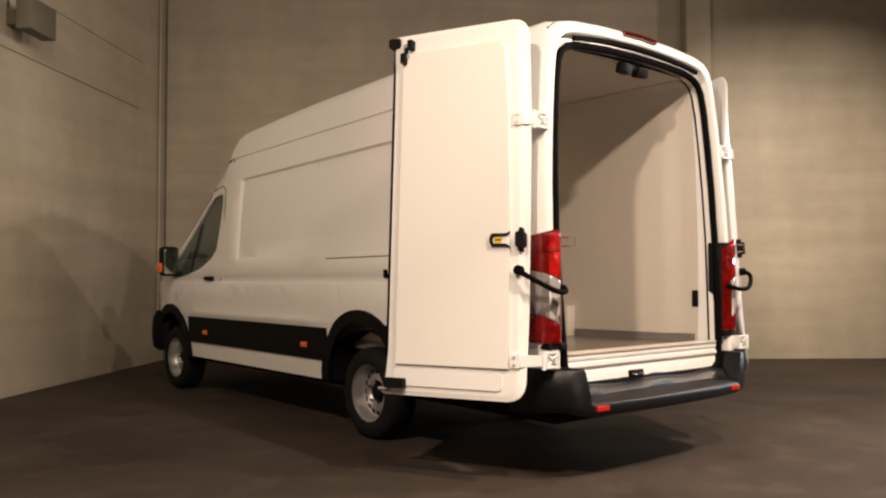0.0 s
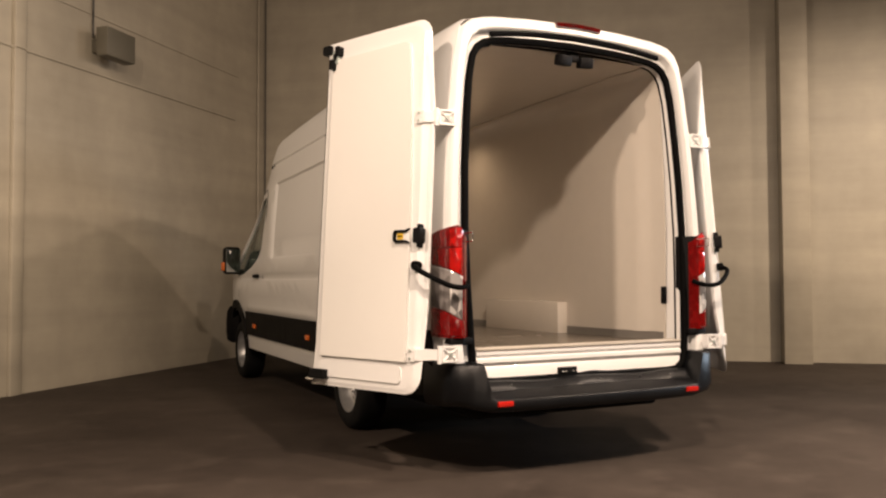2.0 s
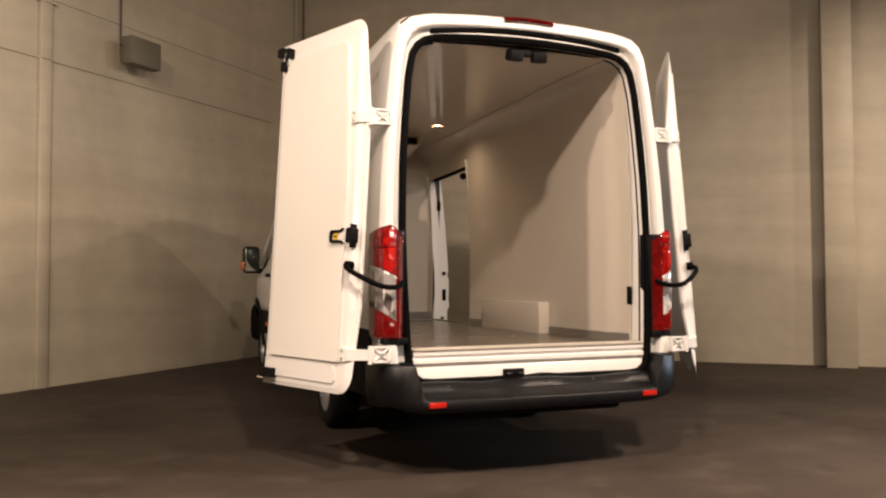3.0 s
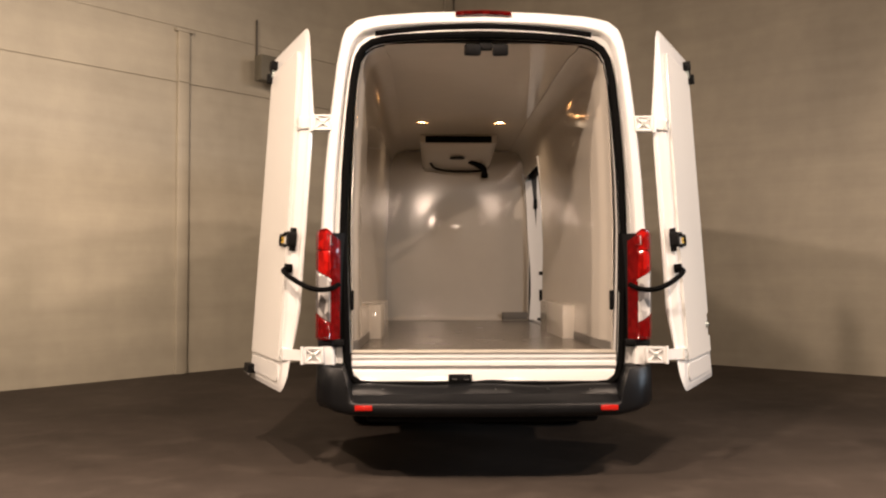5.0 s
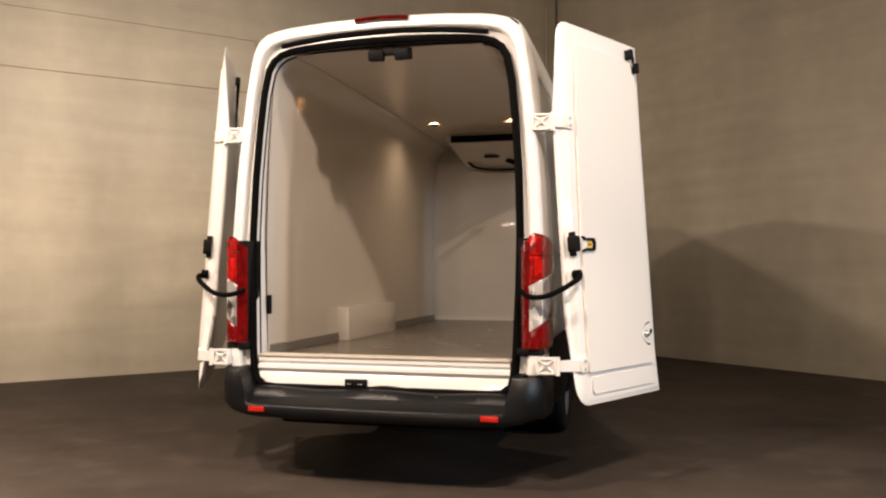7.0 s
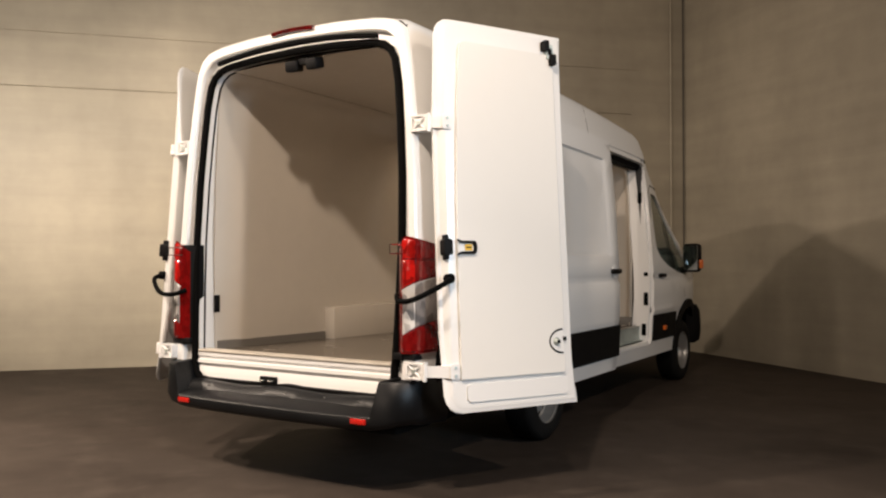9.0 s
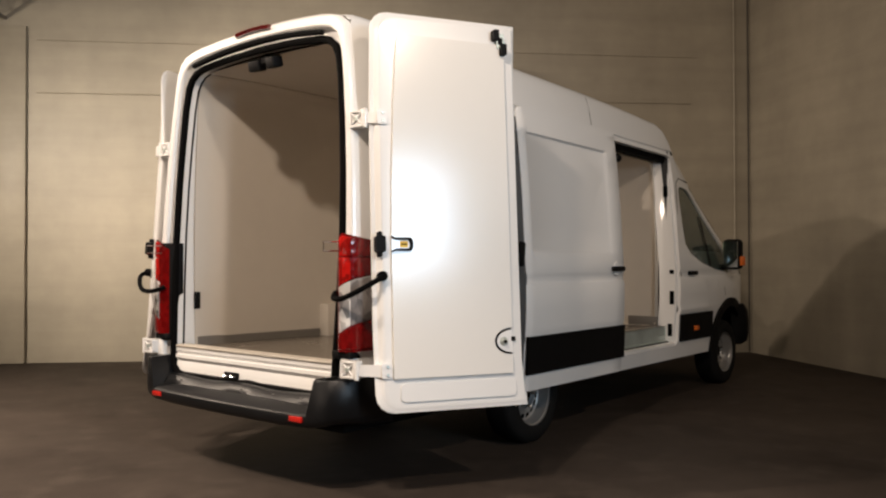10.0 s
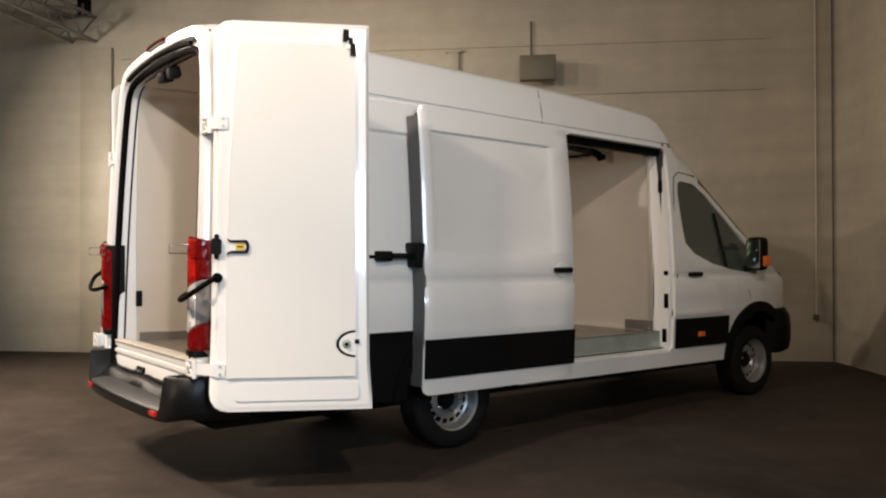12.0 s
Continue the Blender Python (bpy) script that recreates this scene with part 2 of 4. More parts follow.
def loft(rings, closed=True, bm=None, cap=False):
    """Quads between rings of as many points each."""
    bm = bm or bmesh.new()
    rows = [[bm.verts.new(p) for p in r] for r in rings]
    n = len(rows[0])
    for a, b in zip(rows, rows[1:]):
        for i in range(n if closed else n - 1):
            j = (i + 1) % n
            bm.faces.new((a[i], a[j], b[j], b[i]))
    if cap:
        bm.faces.new(rows[0])
        bm.faces.new(rows[-1])
    return bm


def tube(points, r, seg=8, bm=None, smooth=0):
    """A round bar along a line of points."""
    pts = [Vector(p) for p in points]
    for _ in range(smooth):
        fine = [pts[0]]
        for a, b in zip(pts, pts[1:]):
            fine += [a.lerp(b, 0.25), a.lerp(b, 0.75)]
        pts = fine + [pts[-1]]
    rings = []
    side = None
    for i, p in enumerate(pts):
        d = (pts[min(i + 1, len(pts) - 1)] - pts[max(i - 1, 0)]).normalized()
        if side is None:
            side = d.orthogonal().normalized()
        side = (side - d * side.dot(d)).normalized()
        up = d.cross(side)
        rings.append([p + (side * math.cos(a) + up * math.sin(a)) * r for a in (2 * math.pi * k / seg for k in range(seg))])
    return loft(rings, True, bm, cap=True)


def ring_tube(points, r, seg=8):
    pts = [Vector(p) for p in points]
    n = len(pts)
    rings = []
    for i, p in enumerate(pts):
        d = (pts[(i + 1) % n] - pts[i - 1]).normalized()
        side = d.cross(Vector((0, 1, 0.05))).normalized()
        up = d.cross(side)
        rings.append([p + (side * math.cos(a) + up * math.sin(a)) * r for a in (2 * math.pi * k / seg for k in range(seg))])
    return loft(rings + [rings[0]], True)


def lathe(profile, seg=40, bm=None):
    """Turns a profile of (radius, x) round the x axis."""
    rings = [[(x, r * math.cos(a), r * math.sin(a)) for a in (2 * math.pi * k / seg for k in range(seg))] for r, x in profile]
    return loft(rings, True, bm)


def rrect(a0, a1, b0, b1, r, n=5):
    """A rectangle with rounded corners, as a loop of points."""
    out = []
    for ca, cb, s in ((a1 - r, b1 - r, 0), (a0 + r, b1 - r, 90), (a0 + r, b0 + r, 180), (a1 - r, b0 + r, 270)):
        for k in range(n + 1):
            t = radians(s + 90 * k / n)
            out.append((ca + r * math.cos(t), cb + r * math.sin(t)))
    return out


def lerp_table(table, v):
    if v <= table[0][0]:
        return table[0][1]
    for (a, fa), (b, fb) in zip(table, table[1:]):
        if v <= b:
            return fa + (fb - fa) * (v - a) / (b - a)
    return table[-1][1]


def sheet(outline, place, cuts_a=(), cuts_b=(), holes=(), thick=0.0):
    """A bent panel: a flat outline with holes, cut along lines, then laid onto the surface place(a, b) and given a thickness."""
    bm = bmesh.new()
    edges = []
    for loop in (outline, *holes):
        vs = [bm.verts.new((a, b, 0)) for a, b in loop]
        edges += [bm.edges.new((vs[i - 1], vs[i])) for i in range(len(vs))]
    bmesh.ops.triangle_fill(bm, use_beauty=True, use_dissolve=False, edges=edges)
    for cuts, no in ((cuts_a, (1, 0, 0)), (cuts_b, (0, 1, 0))):
        for c in cuts:
            bmesh.ops.bisect_plane(bm, geom=bm.verts[:] + bm.edges[:] + bm.faces[:], plane_co=(c * no[0], c * no[1], 0), plane_no=no, dist=1e-5)
    for v in bm.verts:
        v.co = place(v.co.x, v.co.y)
    bmesh.ops.recalc_face_normals(bm, faces=bm.faces)
    if thick:
        bm.normal_update()
        if sum(f.normal.x * f.calc_center_median().x * f.calc_area() for f in bm.faces) < 0:
            bmesh.ops.reverse_faces(bm, faces=bm.faces[:])
        bmesh.ops.solidify(bm, geom=bm.faces[:], thickness=thick)
    return bm


def steps(a, b, d):
    n = max(1, round((b - a) / d))
    return [a + (b - a) * k / n for k in range(1, n)]


# ---- the hall ----
CORNER = Vector((0.115, 9.15, 0))
DIR_A, DIR_B = radians(-133.9), radians(-39.2)
A = Vector((math.cos(DIR_A), math.sin(DIR_A), 0))
B = Vector((math.cos(DIR_B), math.sin(DIR_B), 0))
IN_A = Vector((-A.y, A.x, 0)) if Vector((-A.y, A.x, 0)).dot(B) > 0 else Vector((A.y, -A.x, 0))
IN_B = Vector((-B.y, B.x, 0)) if Vector((-B.y, B.x, 0)).dot(A) > 0 else Vector((B.y, -B.x, 0))
HIGH = 7.2


def on_wall(along, into):
    """The frame of a wall: s along it from the corner, d out of it into the hall, z up."""
    return lambda s, d, z: CORNER + along * s + into * d + Vector((0, 0, z))


WA, WB = on_wall(A, IN_A), on_wall(B, IN_B)


def wall_box(at, s0, s1, d0, d1, z0, z1, bevel=0.0):
    bm = box(s0, s1, d0, d1, z0, z1, bevel)
    for v in bm.verts:
        v.co = at(*v.co)
    return bm


floor = part("floor", box(-16, 16, -14, 12, -0.2, 0.0), FLOORM, None)
tagged(floor, "dark brown worn asphalt-like hall floor with stains", "floor", kind="structure")
wall_a = part("wall_west", wall_box(WA, -0.3, 17, -0.3, 0.0, 0, HIGH), WALL, None)
tagged(wall_a, "cream painted concrete hall wall with faint stains", "wall", kind="structure")
wall_b = part("wall_east", wall_box(WB, 0.0, 17, -0.3, 0.0, 0, HIGH), WALL, None)
tagged(wall_b, "cream painted concrete hall wall with pillar", "wall", kind="structure")
wall_c = part("wall_south", wall_box(WA, 17, 17.3, -0.3, 17, 0, HIGH), WALL, None)
tagged(wall_c, "plain painted hall wall behind", "wall", kind="structure")
wall_d = part("wall_north", wall_box(WB, 17, 17.3, -0.3, 17.5, 0, HIGH), WALL, None)
tagged(wall_d, "plain painted hall wall behind", "wall", kind="structure")
ceil = part("ceiling", box(-16, 16, -16, 12, HIGH, HIGH + 0.2), CEILM, None)
tagged(ceil, "dark hall ceiling", "ceiling", kind="structure")

# ---- the van: its outer skin ----
REAR_AXLE, FRONT_AXLE, TYRE_R = 2.147, 5.64, 0.345
WIDE = [(0.40, 0.972), (0.55, 0.985), (0.80, 0.997), (0.86, 1.008), (1.0, 1.014), (1.19, 1.014), (1.24, 1.012), (1.42, 1.002), (1.8, 0.982), (2.15, 0.953),
        (2.5, 0.912), (2.66, 0.882), (2.72, 0.862), (2.76, 0.84)]
PLAN = [(0.30, 0.965), (0.34, 0.980), (0.40, 0.992), (0.50, 1.0), (5.3, 1.0), (5.7, 0.985), (6.0, 0.95), (6.2, 0.89), (6.35, 0.78), (6.47, 0.55)]
SHOULDER = [(0.3, 2.7), (0.34, 2.735), (0.4, 2.75), (1.2, 2.75), (2.2, 2.746), (3, 2.737), (3.6, 2.717), (4.2, 2.686), (4.32, 2.644), (4.42, 2.537), (4.51, 2.358), (4.6, 2.229),
            (4.75, 2.168), (4.9, 2.108), (5.02, 2.042), (5.2, 1.902), (5.41, 1.696), (5.75, 1.387), (5.82, 1.312), (6.1, 1.2), (6.35, 1.04), (6.47, 0.88)]
CROWN = [(4.2, 2.686), (4.4, 2.639), (4.58, 2.567), (4.73, 2.453), (5.02, 2.162), (5.41, 1.806), (5.75, 1.407), (5.82, 1.312)]


def droop(y, zu):
    """The body's upper lines fall towards the front."""
    d = 0.026 * (min(max(y, 1.4), 4.55) - 1.4)
    return zu - d * min(max((zu - 1.2) / 1.2, 0), 1)


def soft(v, e0, e1):
    t = min(max((v - e0) / (e1 - e0), 0), 1)
    return t * t * (3 - 2 * t)


def relief(y, zu):
    """Depth of the pressed lines of the side: a groove under the belt, the long recess, the rain rail."""
    d = 0.014 * soft(zu, 1.165, 1.185) * (1 - soft(zu, 1.215, 1.26))
    d += 0.017 * soft(zu, 1.395, 1.42) * (1 - soft(zu, 2.212, 2.232)) * soft(y, 0.80, 0.84) * (1 - soft(y, 4.10, 4.14))
    d -= 0.010 * soft(zu, 0.816, 0.84) * (1 - soft(zu, 0.87, 0.91)) * soft(y, 2.70, 2.76) * (1 - soft(y, 5.02, 5.08))
    d += 0.016 * soft(zu, 2.435, 2.443) * (1 - soft(zu, 2.467, 2.475)) * soft(y, 0.6, 0.65) * (1 - soft(y, 4.5, 4.6))
    return d


def taper(y, zu):
    """The cab draws in towards the windscreen above the belt."""
    return 1 - 0.12 * soft(y, 4.2, 5.4) * soft(zu, 1.15, 2.1)


def skin(side, y, zu, out=0.0, pressed=True):
    x = lerp_table(WIDE, zu) * lerp_table(PLAN, y) * taper(y, zu) - (relief(y, zu) if pressed else 0) + out
    return Vector((side * x, y + lean(y, zu), droop(y, zu)))


def lean(y, zu):
    """The tail leans forward with height."""
    return 0.045 * (zu - 0.7) * (1 - soft(y, 0.335, 0.9))


CUT_Z = sorted([0.55, 0.80, 0.816, 0.84, 0.86, 0.87, 0.89, 0.91, 1.0, 1.165, 1.175, 1.185, 1.2, 1.215, 1.235, 1.26, 1.395, 1.407, 1.42, 1.6, 1.8, 2.0, 2.15, 2.212, 2.222, 2.232, 2.3,
                2.40, 2.435, 2.443, 2.467, 2.475, 2.5, 2.58, 2.66, 2.70, 2.73])
CUT_Y = sorted([0.34, 0.37, 0.40, 0.45, 0.50, 0.56, 0.62, 0.70, 0.80, 0.82, 0.84, 0.9, 1.2, 1.6, 4.08, 4.10, 4.12, 4.14, 4.3, 4.55, 4.9, 5.02, 5.05, 5.08, 5.3, 5.5, 5.7, 5.85, 6.0, 6.1, 6.2, 6.3] + steps(1.6, 4.08, 0.2))


def arch(y, top, half, n=16):
    """A wheel arch from front foot to rear foot, in (y, zu)."""
    return [(y + half * math.cos(a), 0.40 + (top - 0.40) * math.sin(a)) for a in (math.pi * k / n for k in range(n + 1))]


def side_outline():
    pts = [(0.335, 0.52), (0.335, 2.69)]
    pts += [(y, lerp_table(SHOULDER, y)) for y in (0.36, 0.40, 0.6, 1.2, 1.5, 2.2, 3, 3.6, 4.2, 4.32, 4.42, 4.51, 4.60, 4.75, 4.9, 5.02, 5.2, 5.41, 5.75, 5.82, 6.1, 6.35)]
    pts += [(6.40, 0.9), (6.40, 0.40)]
    pts += arch(FRONT_AXLE, 0.86, 0.46)
    pts += [(5.0, 0.40), (2.7, 0.40)]
    pts += arch(REAR_AXLE, 0.90, 0.47)
    pts += [(1.4, 0.45), (0.6, 0.50)]
    return pts


CAB_GLASS = [(4.53, 2.10), (4.57, 2.125), (4.78, 2.11), (5.00, 2.00), (5.20, 1.84), (5.42, 1.62), (5.67, 1.33), (5.62, 1.205), (5.22, 1.25), (4.92, 1.32), (4.68, 1.42), (4.57, 1.52), (4.535, 1.75), (4.515, 2.0)]
DOOR_HOLE = rrect(3.20, 4.40, 0.53, 2.42, 0.07)

van = new("cargo_van")
tagged(van, "white high-roof panel van with black cladding, rear and side doors open", "van")


def body_side(side, holes):
    return part("side_panel", sheet(side_outline(), lambda y, z: skin(side, y, z), CUT_Y, CUT_Z, holes, 0.03), PAINT, van)


body_side(-1, [CAB_GLASS])
body_side(1, [CAB_GLASS, DOOR_HOLE])


def roof_ring(y):
    zs = lerp_table(SHOULDER, y)
    xs = lerp_table(WIDE, zs) * lerp_table(PLAN, y) * taper(y, zs)
    nose = (lerp_table(CROWN, y) - zs) / 0.09 if 4.2 < y < 5.8 else 0
    out = []
    for f, dz in ((1, 0), (0.985, 0.018), (0.955, 0.034), (0.9, 0.045), (0.8, 0.055), (0.6, 0.07), (0.3, 0.085), (0, 0.09)):
        out.append((f * xs, y + lean(y, zs + dz), droop(y, zs) + dz * ((1 if y < 4.9 else 0.8) + nose)))
    return out + [(-x, y_, z) for x, y_, z in reversed(out[:-1])]


def span(y0, y1, d=0.12):
    return [y0, *steps(y0, y1, d), y1]


part("roof", loft([roof_ring(y) for y in [0.335, 0.35, 0.37, 0.40, 0.45] + span(0.6, 4.2, 0.3) + [4.26, 4.32, 4.37, 4.42, 4.47, 4.51, 4.56, 4.60, 4.68, 4.75, 4.82, 4.88]], False), PAINT, van)
part("windscreen", loft([roof_ring(y) for y in [4.88, 4.95, 5.02, 5.2, 5.41, 5.6, 5.75]], False), GLASS, van, "dark tinted windscreen")
part("bonnet", loft([roof_ring(y) for y in [5.75, 5.82, 5.95, 6.1, 6.25, 6.35, 6.42, 6.47]], False), PAINT, van)


def front_bumper_ring(x, y, sx):
    k = 1 if abs(x) > 0.5 else 0.6
    return [(sx * (x - 0.05 * k), y - 0.05, 0.40), (sx * (x - 0.012), y - 0.012, 0.43), (sx * x, y, 0.52), (sx * x, y + 0.005, 0.66), (sx * (x - 0.008), y - 0.006, 0.78), (sx * (x - 0.035 * k), y - 0.035, 0.845), (sx * (x - 0.12 * k), y - 0.12, 0.85), (sx * (x - 0.12 * k), y - 0.12, 0.40)]


FX, FY = [0, 0.3, 0.55, 0.75, 0.88, 0.97, 1.015, 1.03, 1.03], [6.51, 6.50, 6.47, 6.41, 6.33, 6.22, 6.12, 6.05, 6.00]
part("front_bumper", loft([front_bumper_ring(x, y, -1) for x, y in zip(FX[:0:-1], FY[:0:-1])] + [front_bumper_ring(x, y, 1) for x, y in zip(FX, FY)], True, cap=True), PLASTIC, van, "black plastic front bumper", angle=50)
part("front_grille", box(-0.62, 0.62, 6.36, 6.46, 0.40, 0.9, 0.03), PLASTIC, van)
part("underbody", box(-0.72, 0.72, 0.50, 6.2, 0.31, 0.46, 0.03), UNDER, van, "dark underbody and chassis")

# ---- rear frame with the door opening ----
CENTRE = (0.0, 1.65)
NRING = 120


def rear_y(z):
    return 0.300 + 0.045 * (z - 0.7)


OUTER = [(lerp_table(WIDE, z) * 0.975, z) for z in (0.52, 0.7, 0.9, 1.1, 1.3, 1.5, 1.8, 2.1, 2.4, 2.6, 2.68)] + [(0.815, 2.745), (0.76, 2.778), (0.64, 2.802), (0.37, 2.823), (0.0, 2.833)]
OUTER = OUTER + [(-x, z) for x, z in reversed(OUTER[:-1])]
OPEN = [(0.72, 0.565), (0.775, 0.585), (0.805, 0.64), (0.815, 0.8), (0.83, 1.2), (0.837, 1.5), (0.828, 1.85), (0.808, 2.16), (0.785, 2.40), (0.755, 2.55), (0.71, 2.615),
        (0.64, 2.645), (0.5, 2.662), (0.3, 2.675), (0.0, 2.683)]
OPEN = OPEN + [(-x, z) for x, z in reversed(OPEN[:-1])]


def ray_loop(poly):
    """Points of a closed outline at even angles round CENTRE."""
    out = []
    for k in range(NRING):
        a = 2 * math.pi * (k + 0.5) / NRING
        dx, dz = math.cos(a), math.sin(a)
        best = None
        for (x0, z0), (x1, z1) in zip(poly, poly[1:] + poly[:1]):
            ex, ez = x1 - x0, z1 - z0
            det = dx * -ez + ex * dz
            if abs(det) < 1e-9:
                continue
            rx, rz = x0 - CENTRE[0], z0 - CENTRE[1]
            t = (rx * -ez + ex * rz) / det
            u = (dx * rz - dz * rx) / det
            if t > 0 and -1e-6 <= u <= 1 + 1e-6:
                best = t if best is None else max(best, t)
        out.append((CENTRE[0] + dx * best, CENTRE[1] + dz * best))
    return out


LO, LI = ray_loop(OUTER), ray_loop(OPEN)


def between(f, dy):
    return [((xo + (xi - xo) * f), rear_y(zo + (zi - zo) * f) + dy, zo + (zi - zo) * f) for (xo, zo), (xi, zi) in zip(LO, LI)]


part("rear_frame", loft([between(-0.03, 0.05), between(0.0, 0.015), between(0.1, 0.0), between(0.42, 0.0), between(0.48, 0.008), between(0.52, 0.05), between(0.55, 0.06), between(0.98, 0.06), between(1.0, 0.07), between(1.02, 0.2)]),
     PAINT, van, "white painted door frame with stepped jamb")
part("door_seal", ring_tube(between(0.93, 0.042), 0.024), RUBBER, van, "black rubber door seal")
part("inner_seal", ring_tube(between(1.01, 0.11), 0.007), RUBBER, van, "thin dark edge of the lining")

# ---- cargo space ----
FLOOR_Z, CEIL_Z, BULK_Y = 0.745, 2.642, 4.36


def ceiling_z(y, z=CEIL_Z):
    """The lining falls a little towards the front, less than the roof."""
    return z - 0.00465 * (min(max(y, 1.4), 4.55) - 1.4) ** 2 * min(max((z - 1.2) / 1.2, 0), 1)


def deck_z(y):
    """The cargo deck falls slightly towards the bulkhead."""
    return FLOOR_Z - 0.0105 * (y - 0.4)


def inner(side, y, z):
    x = lerp_table([(0.7, 0.805), (1.5, 0.815), (2.0, 0.80), (2.4, 0.778), (2.50, 0.763), (2.565, 0.738), (2.61, 0.70), (2.633, 0.655), (2.642, 0.60)], z)
    x -= 0.020 * soft(y, 0.60, 0.80)
    return Vector((side * x, y, ceiling_z(y, z)))


IN_Z = (1.0, 1.5, 2.0, 2.4, 2.46, 2.50, 2.53, 2.565, 2.59, 2.61, 2.623, 2.633)
IN_Y = (0.6, 0.63, 0.66, 0.69, 0.72, 0.75, 0.78, 0.80, 0.9, 1.3, 2.0, 2.6, 3.2, 3.6, 4.0)
wall_loop = [(0.50, 0.66), (BULK_Y, 0.66), (BULK_Y, 2.641), (0.50, 2.641)]
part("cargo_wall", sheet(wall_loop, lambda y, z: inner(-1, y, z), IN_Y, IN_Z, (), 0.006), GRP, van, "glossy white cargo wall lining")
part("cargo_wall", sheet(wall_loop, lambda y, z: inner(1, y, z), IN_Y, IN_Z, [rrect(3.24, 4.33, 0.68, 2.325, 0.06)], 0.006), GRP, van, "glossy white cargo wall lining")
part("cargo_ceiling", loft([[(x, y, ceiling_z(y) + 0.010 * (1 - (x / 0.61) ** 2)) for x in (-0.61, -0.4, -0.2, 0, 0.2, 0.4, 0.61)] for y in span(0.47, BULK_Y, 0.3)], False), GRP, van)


def bulge(x, z):
    """A swell added so that the bulkhead catches a highlight, and the cove at its foot."""
    foot = max(0.0, 0.05 - (z - deck_z(BULK_Y)))
    cove = 0.05 - math.sqrt(max(0.0, 0.05 ** 2 - foot ** 2)) if foot < 0.05 else 0.05
    return cove + 0.030 * math.exp(-((x - 0.0) ** 2 + ((z - 1.74) * 0.9) ** 2) / (2 * 0.13 ** 2))


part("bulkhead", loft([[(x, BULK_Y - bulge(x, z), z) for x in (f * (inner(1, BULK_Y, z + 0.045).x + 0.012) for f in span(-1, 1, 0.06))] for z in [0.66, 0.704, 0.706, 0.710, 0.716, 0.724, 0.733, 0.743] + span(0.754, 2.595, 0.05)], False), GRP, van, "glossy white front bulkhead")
part("cargo_deck", loft([[(-0.83, y, deck_z(y)), (0.83, y, deck_z(y)), (0.83, y, 0.66), (-0.83, y, 0.66)] for y in (0.40, 1.5, 3.0, BULK_Y)], True, cap=True), DECK, van, "grey-brown non-slip cargo deck")
for side in (-1, 1):
    stops = ((0.52, 1.62), (2.75, 3.22 if side > 0 else BULK_Y))
    for y0, y1 in stops:
        bm = loft([[(inner(side, y, 0.8).x - side * dx, y, deck_z(y) + dz) for dx, dz in ((0.004, -0.01), (0.016, -0.01), (0.012, 0.055), (0.003, 0.06))] for y in span(y0, y1, 0.2)], True, cap=True)
        part("kick_strip", bm, KICK, van, "grey skirting along the deck")
    x0, x1 = sorted((side * 0.69, side * 0.80))
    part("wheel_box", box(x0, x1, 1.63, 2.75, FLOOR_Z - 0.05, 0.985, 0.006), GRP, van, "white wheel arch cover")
part("kick_strip", box(0.50, 0.80, BULK_Y - 0.03, BULK_Y, deck_z(BULK_Y) - 0.01, deck_z(BULK_Y) + 0.09, 0.004), KICK, van, "grey skirting in the corner of the bulkhead")

COOL = [(3.50, 2.535), (3.53, 2.525), (3.70, 2.490), (3.90, 2.445), (4.15, 2.39), (4.30, 2.365), (4.355, 2.40)]
cooler = part("cooling_unit", loft([[(-0.41 + 0.03 * (y - 3.5), y, ceiling_z(y) + 0.02), (0.37 - 0.03 * (y - 3.5), y, ceiling_z(y) + 0.02), (0.37 - 0.03 * (y - 3.5), y, z + 0.03), (0.345 - 0.03 * (y - 3.5), y, z + 0.006), (0.31, y, z), (-0.35, y, z),
              (-0.385 + 0.03 * (y - 3.5), y, z + 0.006), (-0.41 + 0.03 * (y - 3.5), y, z + 0.03)] for y, z in COOL], True, cap=True), GRP, van, "white ceiling cooling unit with dark grille")
part("grille", box(-0.355, 0.315, 3.478, 3.502, 2.545, 2.612, 0.006), PLASTIC, cooler, "dark air grille")
for k in range(5):
    part("fin", box(-0.345, 0.305, 3.470, 3.480, 2.553 + k * 0.012, 2.557 + k * 0.012), PLASTIC, cooler)
part("frame_bar", box(-0.375, -0.356, 3.474, 3.50, 2.535, 2.62, 0.004), GRP, cooler)
part("frame_bar", box(0.316, 0.335, 3.474, 3.50, 2.535, 2.62, 0.004), GRP, cooler)
part("badge", turned(lathe([(0.0, 0.008), (0.075, 0.006), (0.082, 0.0)], 28), Matrix.Translation((-0.02, 3.885, 2.446)) @ pose(0, 0, 0, 14, 90, 0)), PLASTIC, cooler, "dark oval badge")
part("drain_pipe", tube([(-0.30, 4.02, 2.415), (-0.26, 4.14, 2.37), (-0.10, 4.22, 2.352), (0.12, 4.24, 2.352), (0.26, 4.25, 2.36)], 0.013, smooth=2), RUBBER, cooler, "thin black drain pipe")
part("hose", tube([(0.12, 3.98, 2.435), (0.20, 4.02, 2.405), (0.27, 4.10, 2.375), (0.295, 4.19, 2.345), (0.30, 4.24, 2.315)], 0.034, 12, smooth=2), RUBBER, cooler, "thick black hose")
part("hose_cap", tube([(0.30, 4.235, 2.330), (0.302, 4.25, 2.29)], 0.041, 14), RUBBER, cooler)
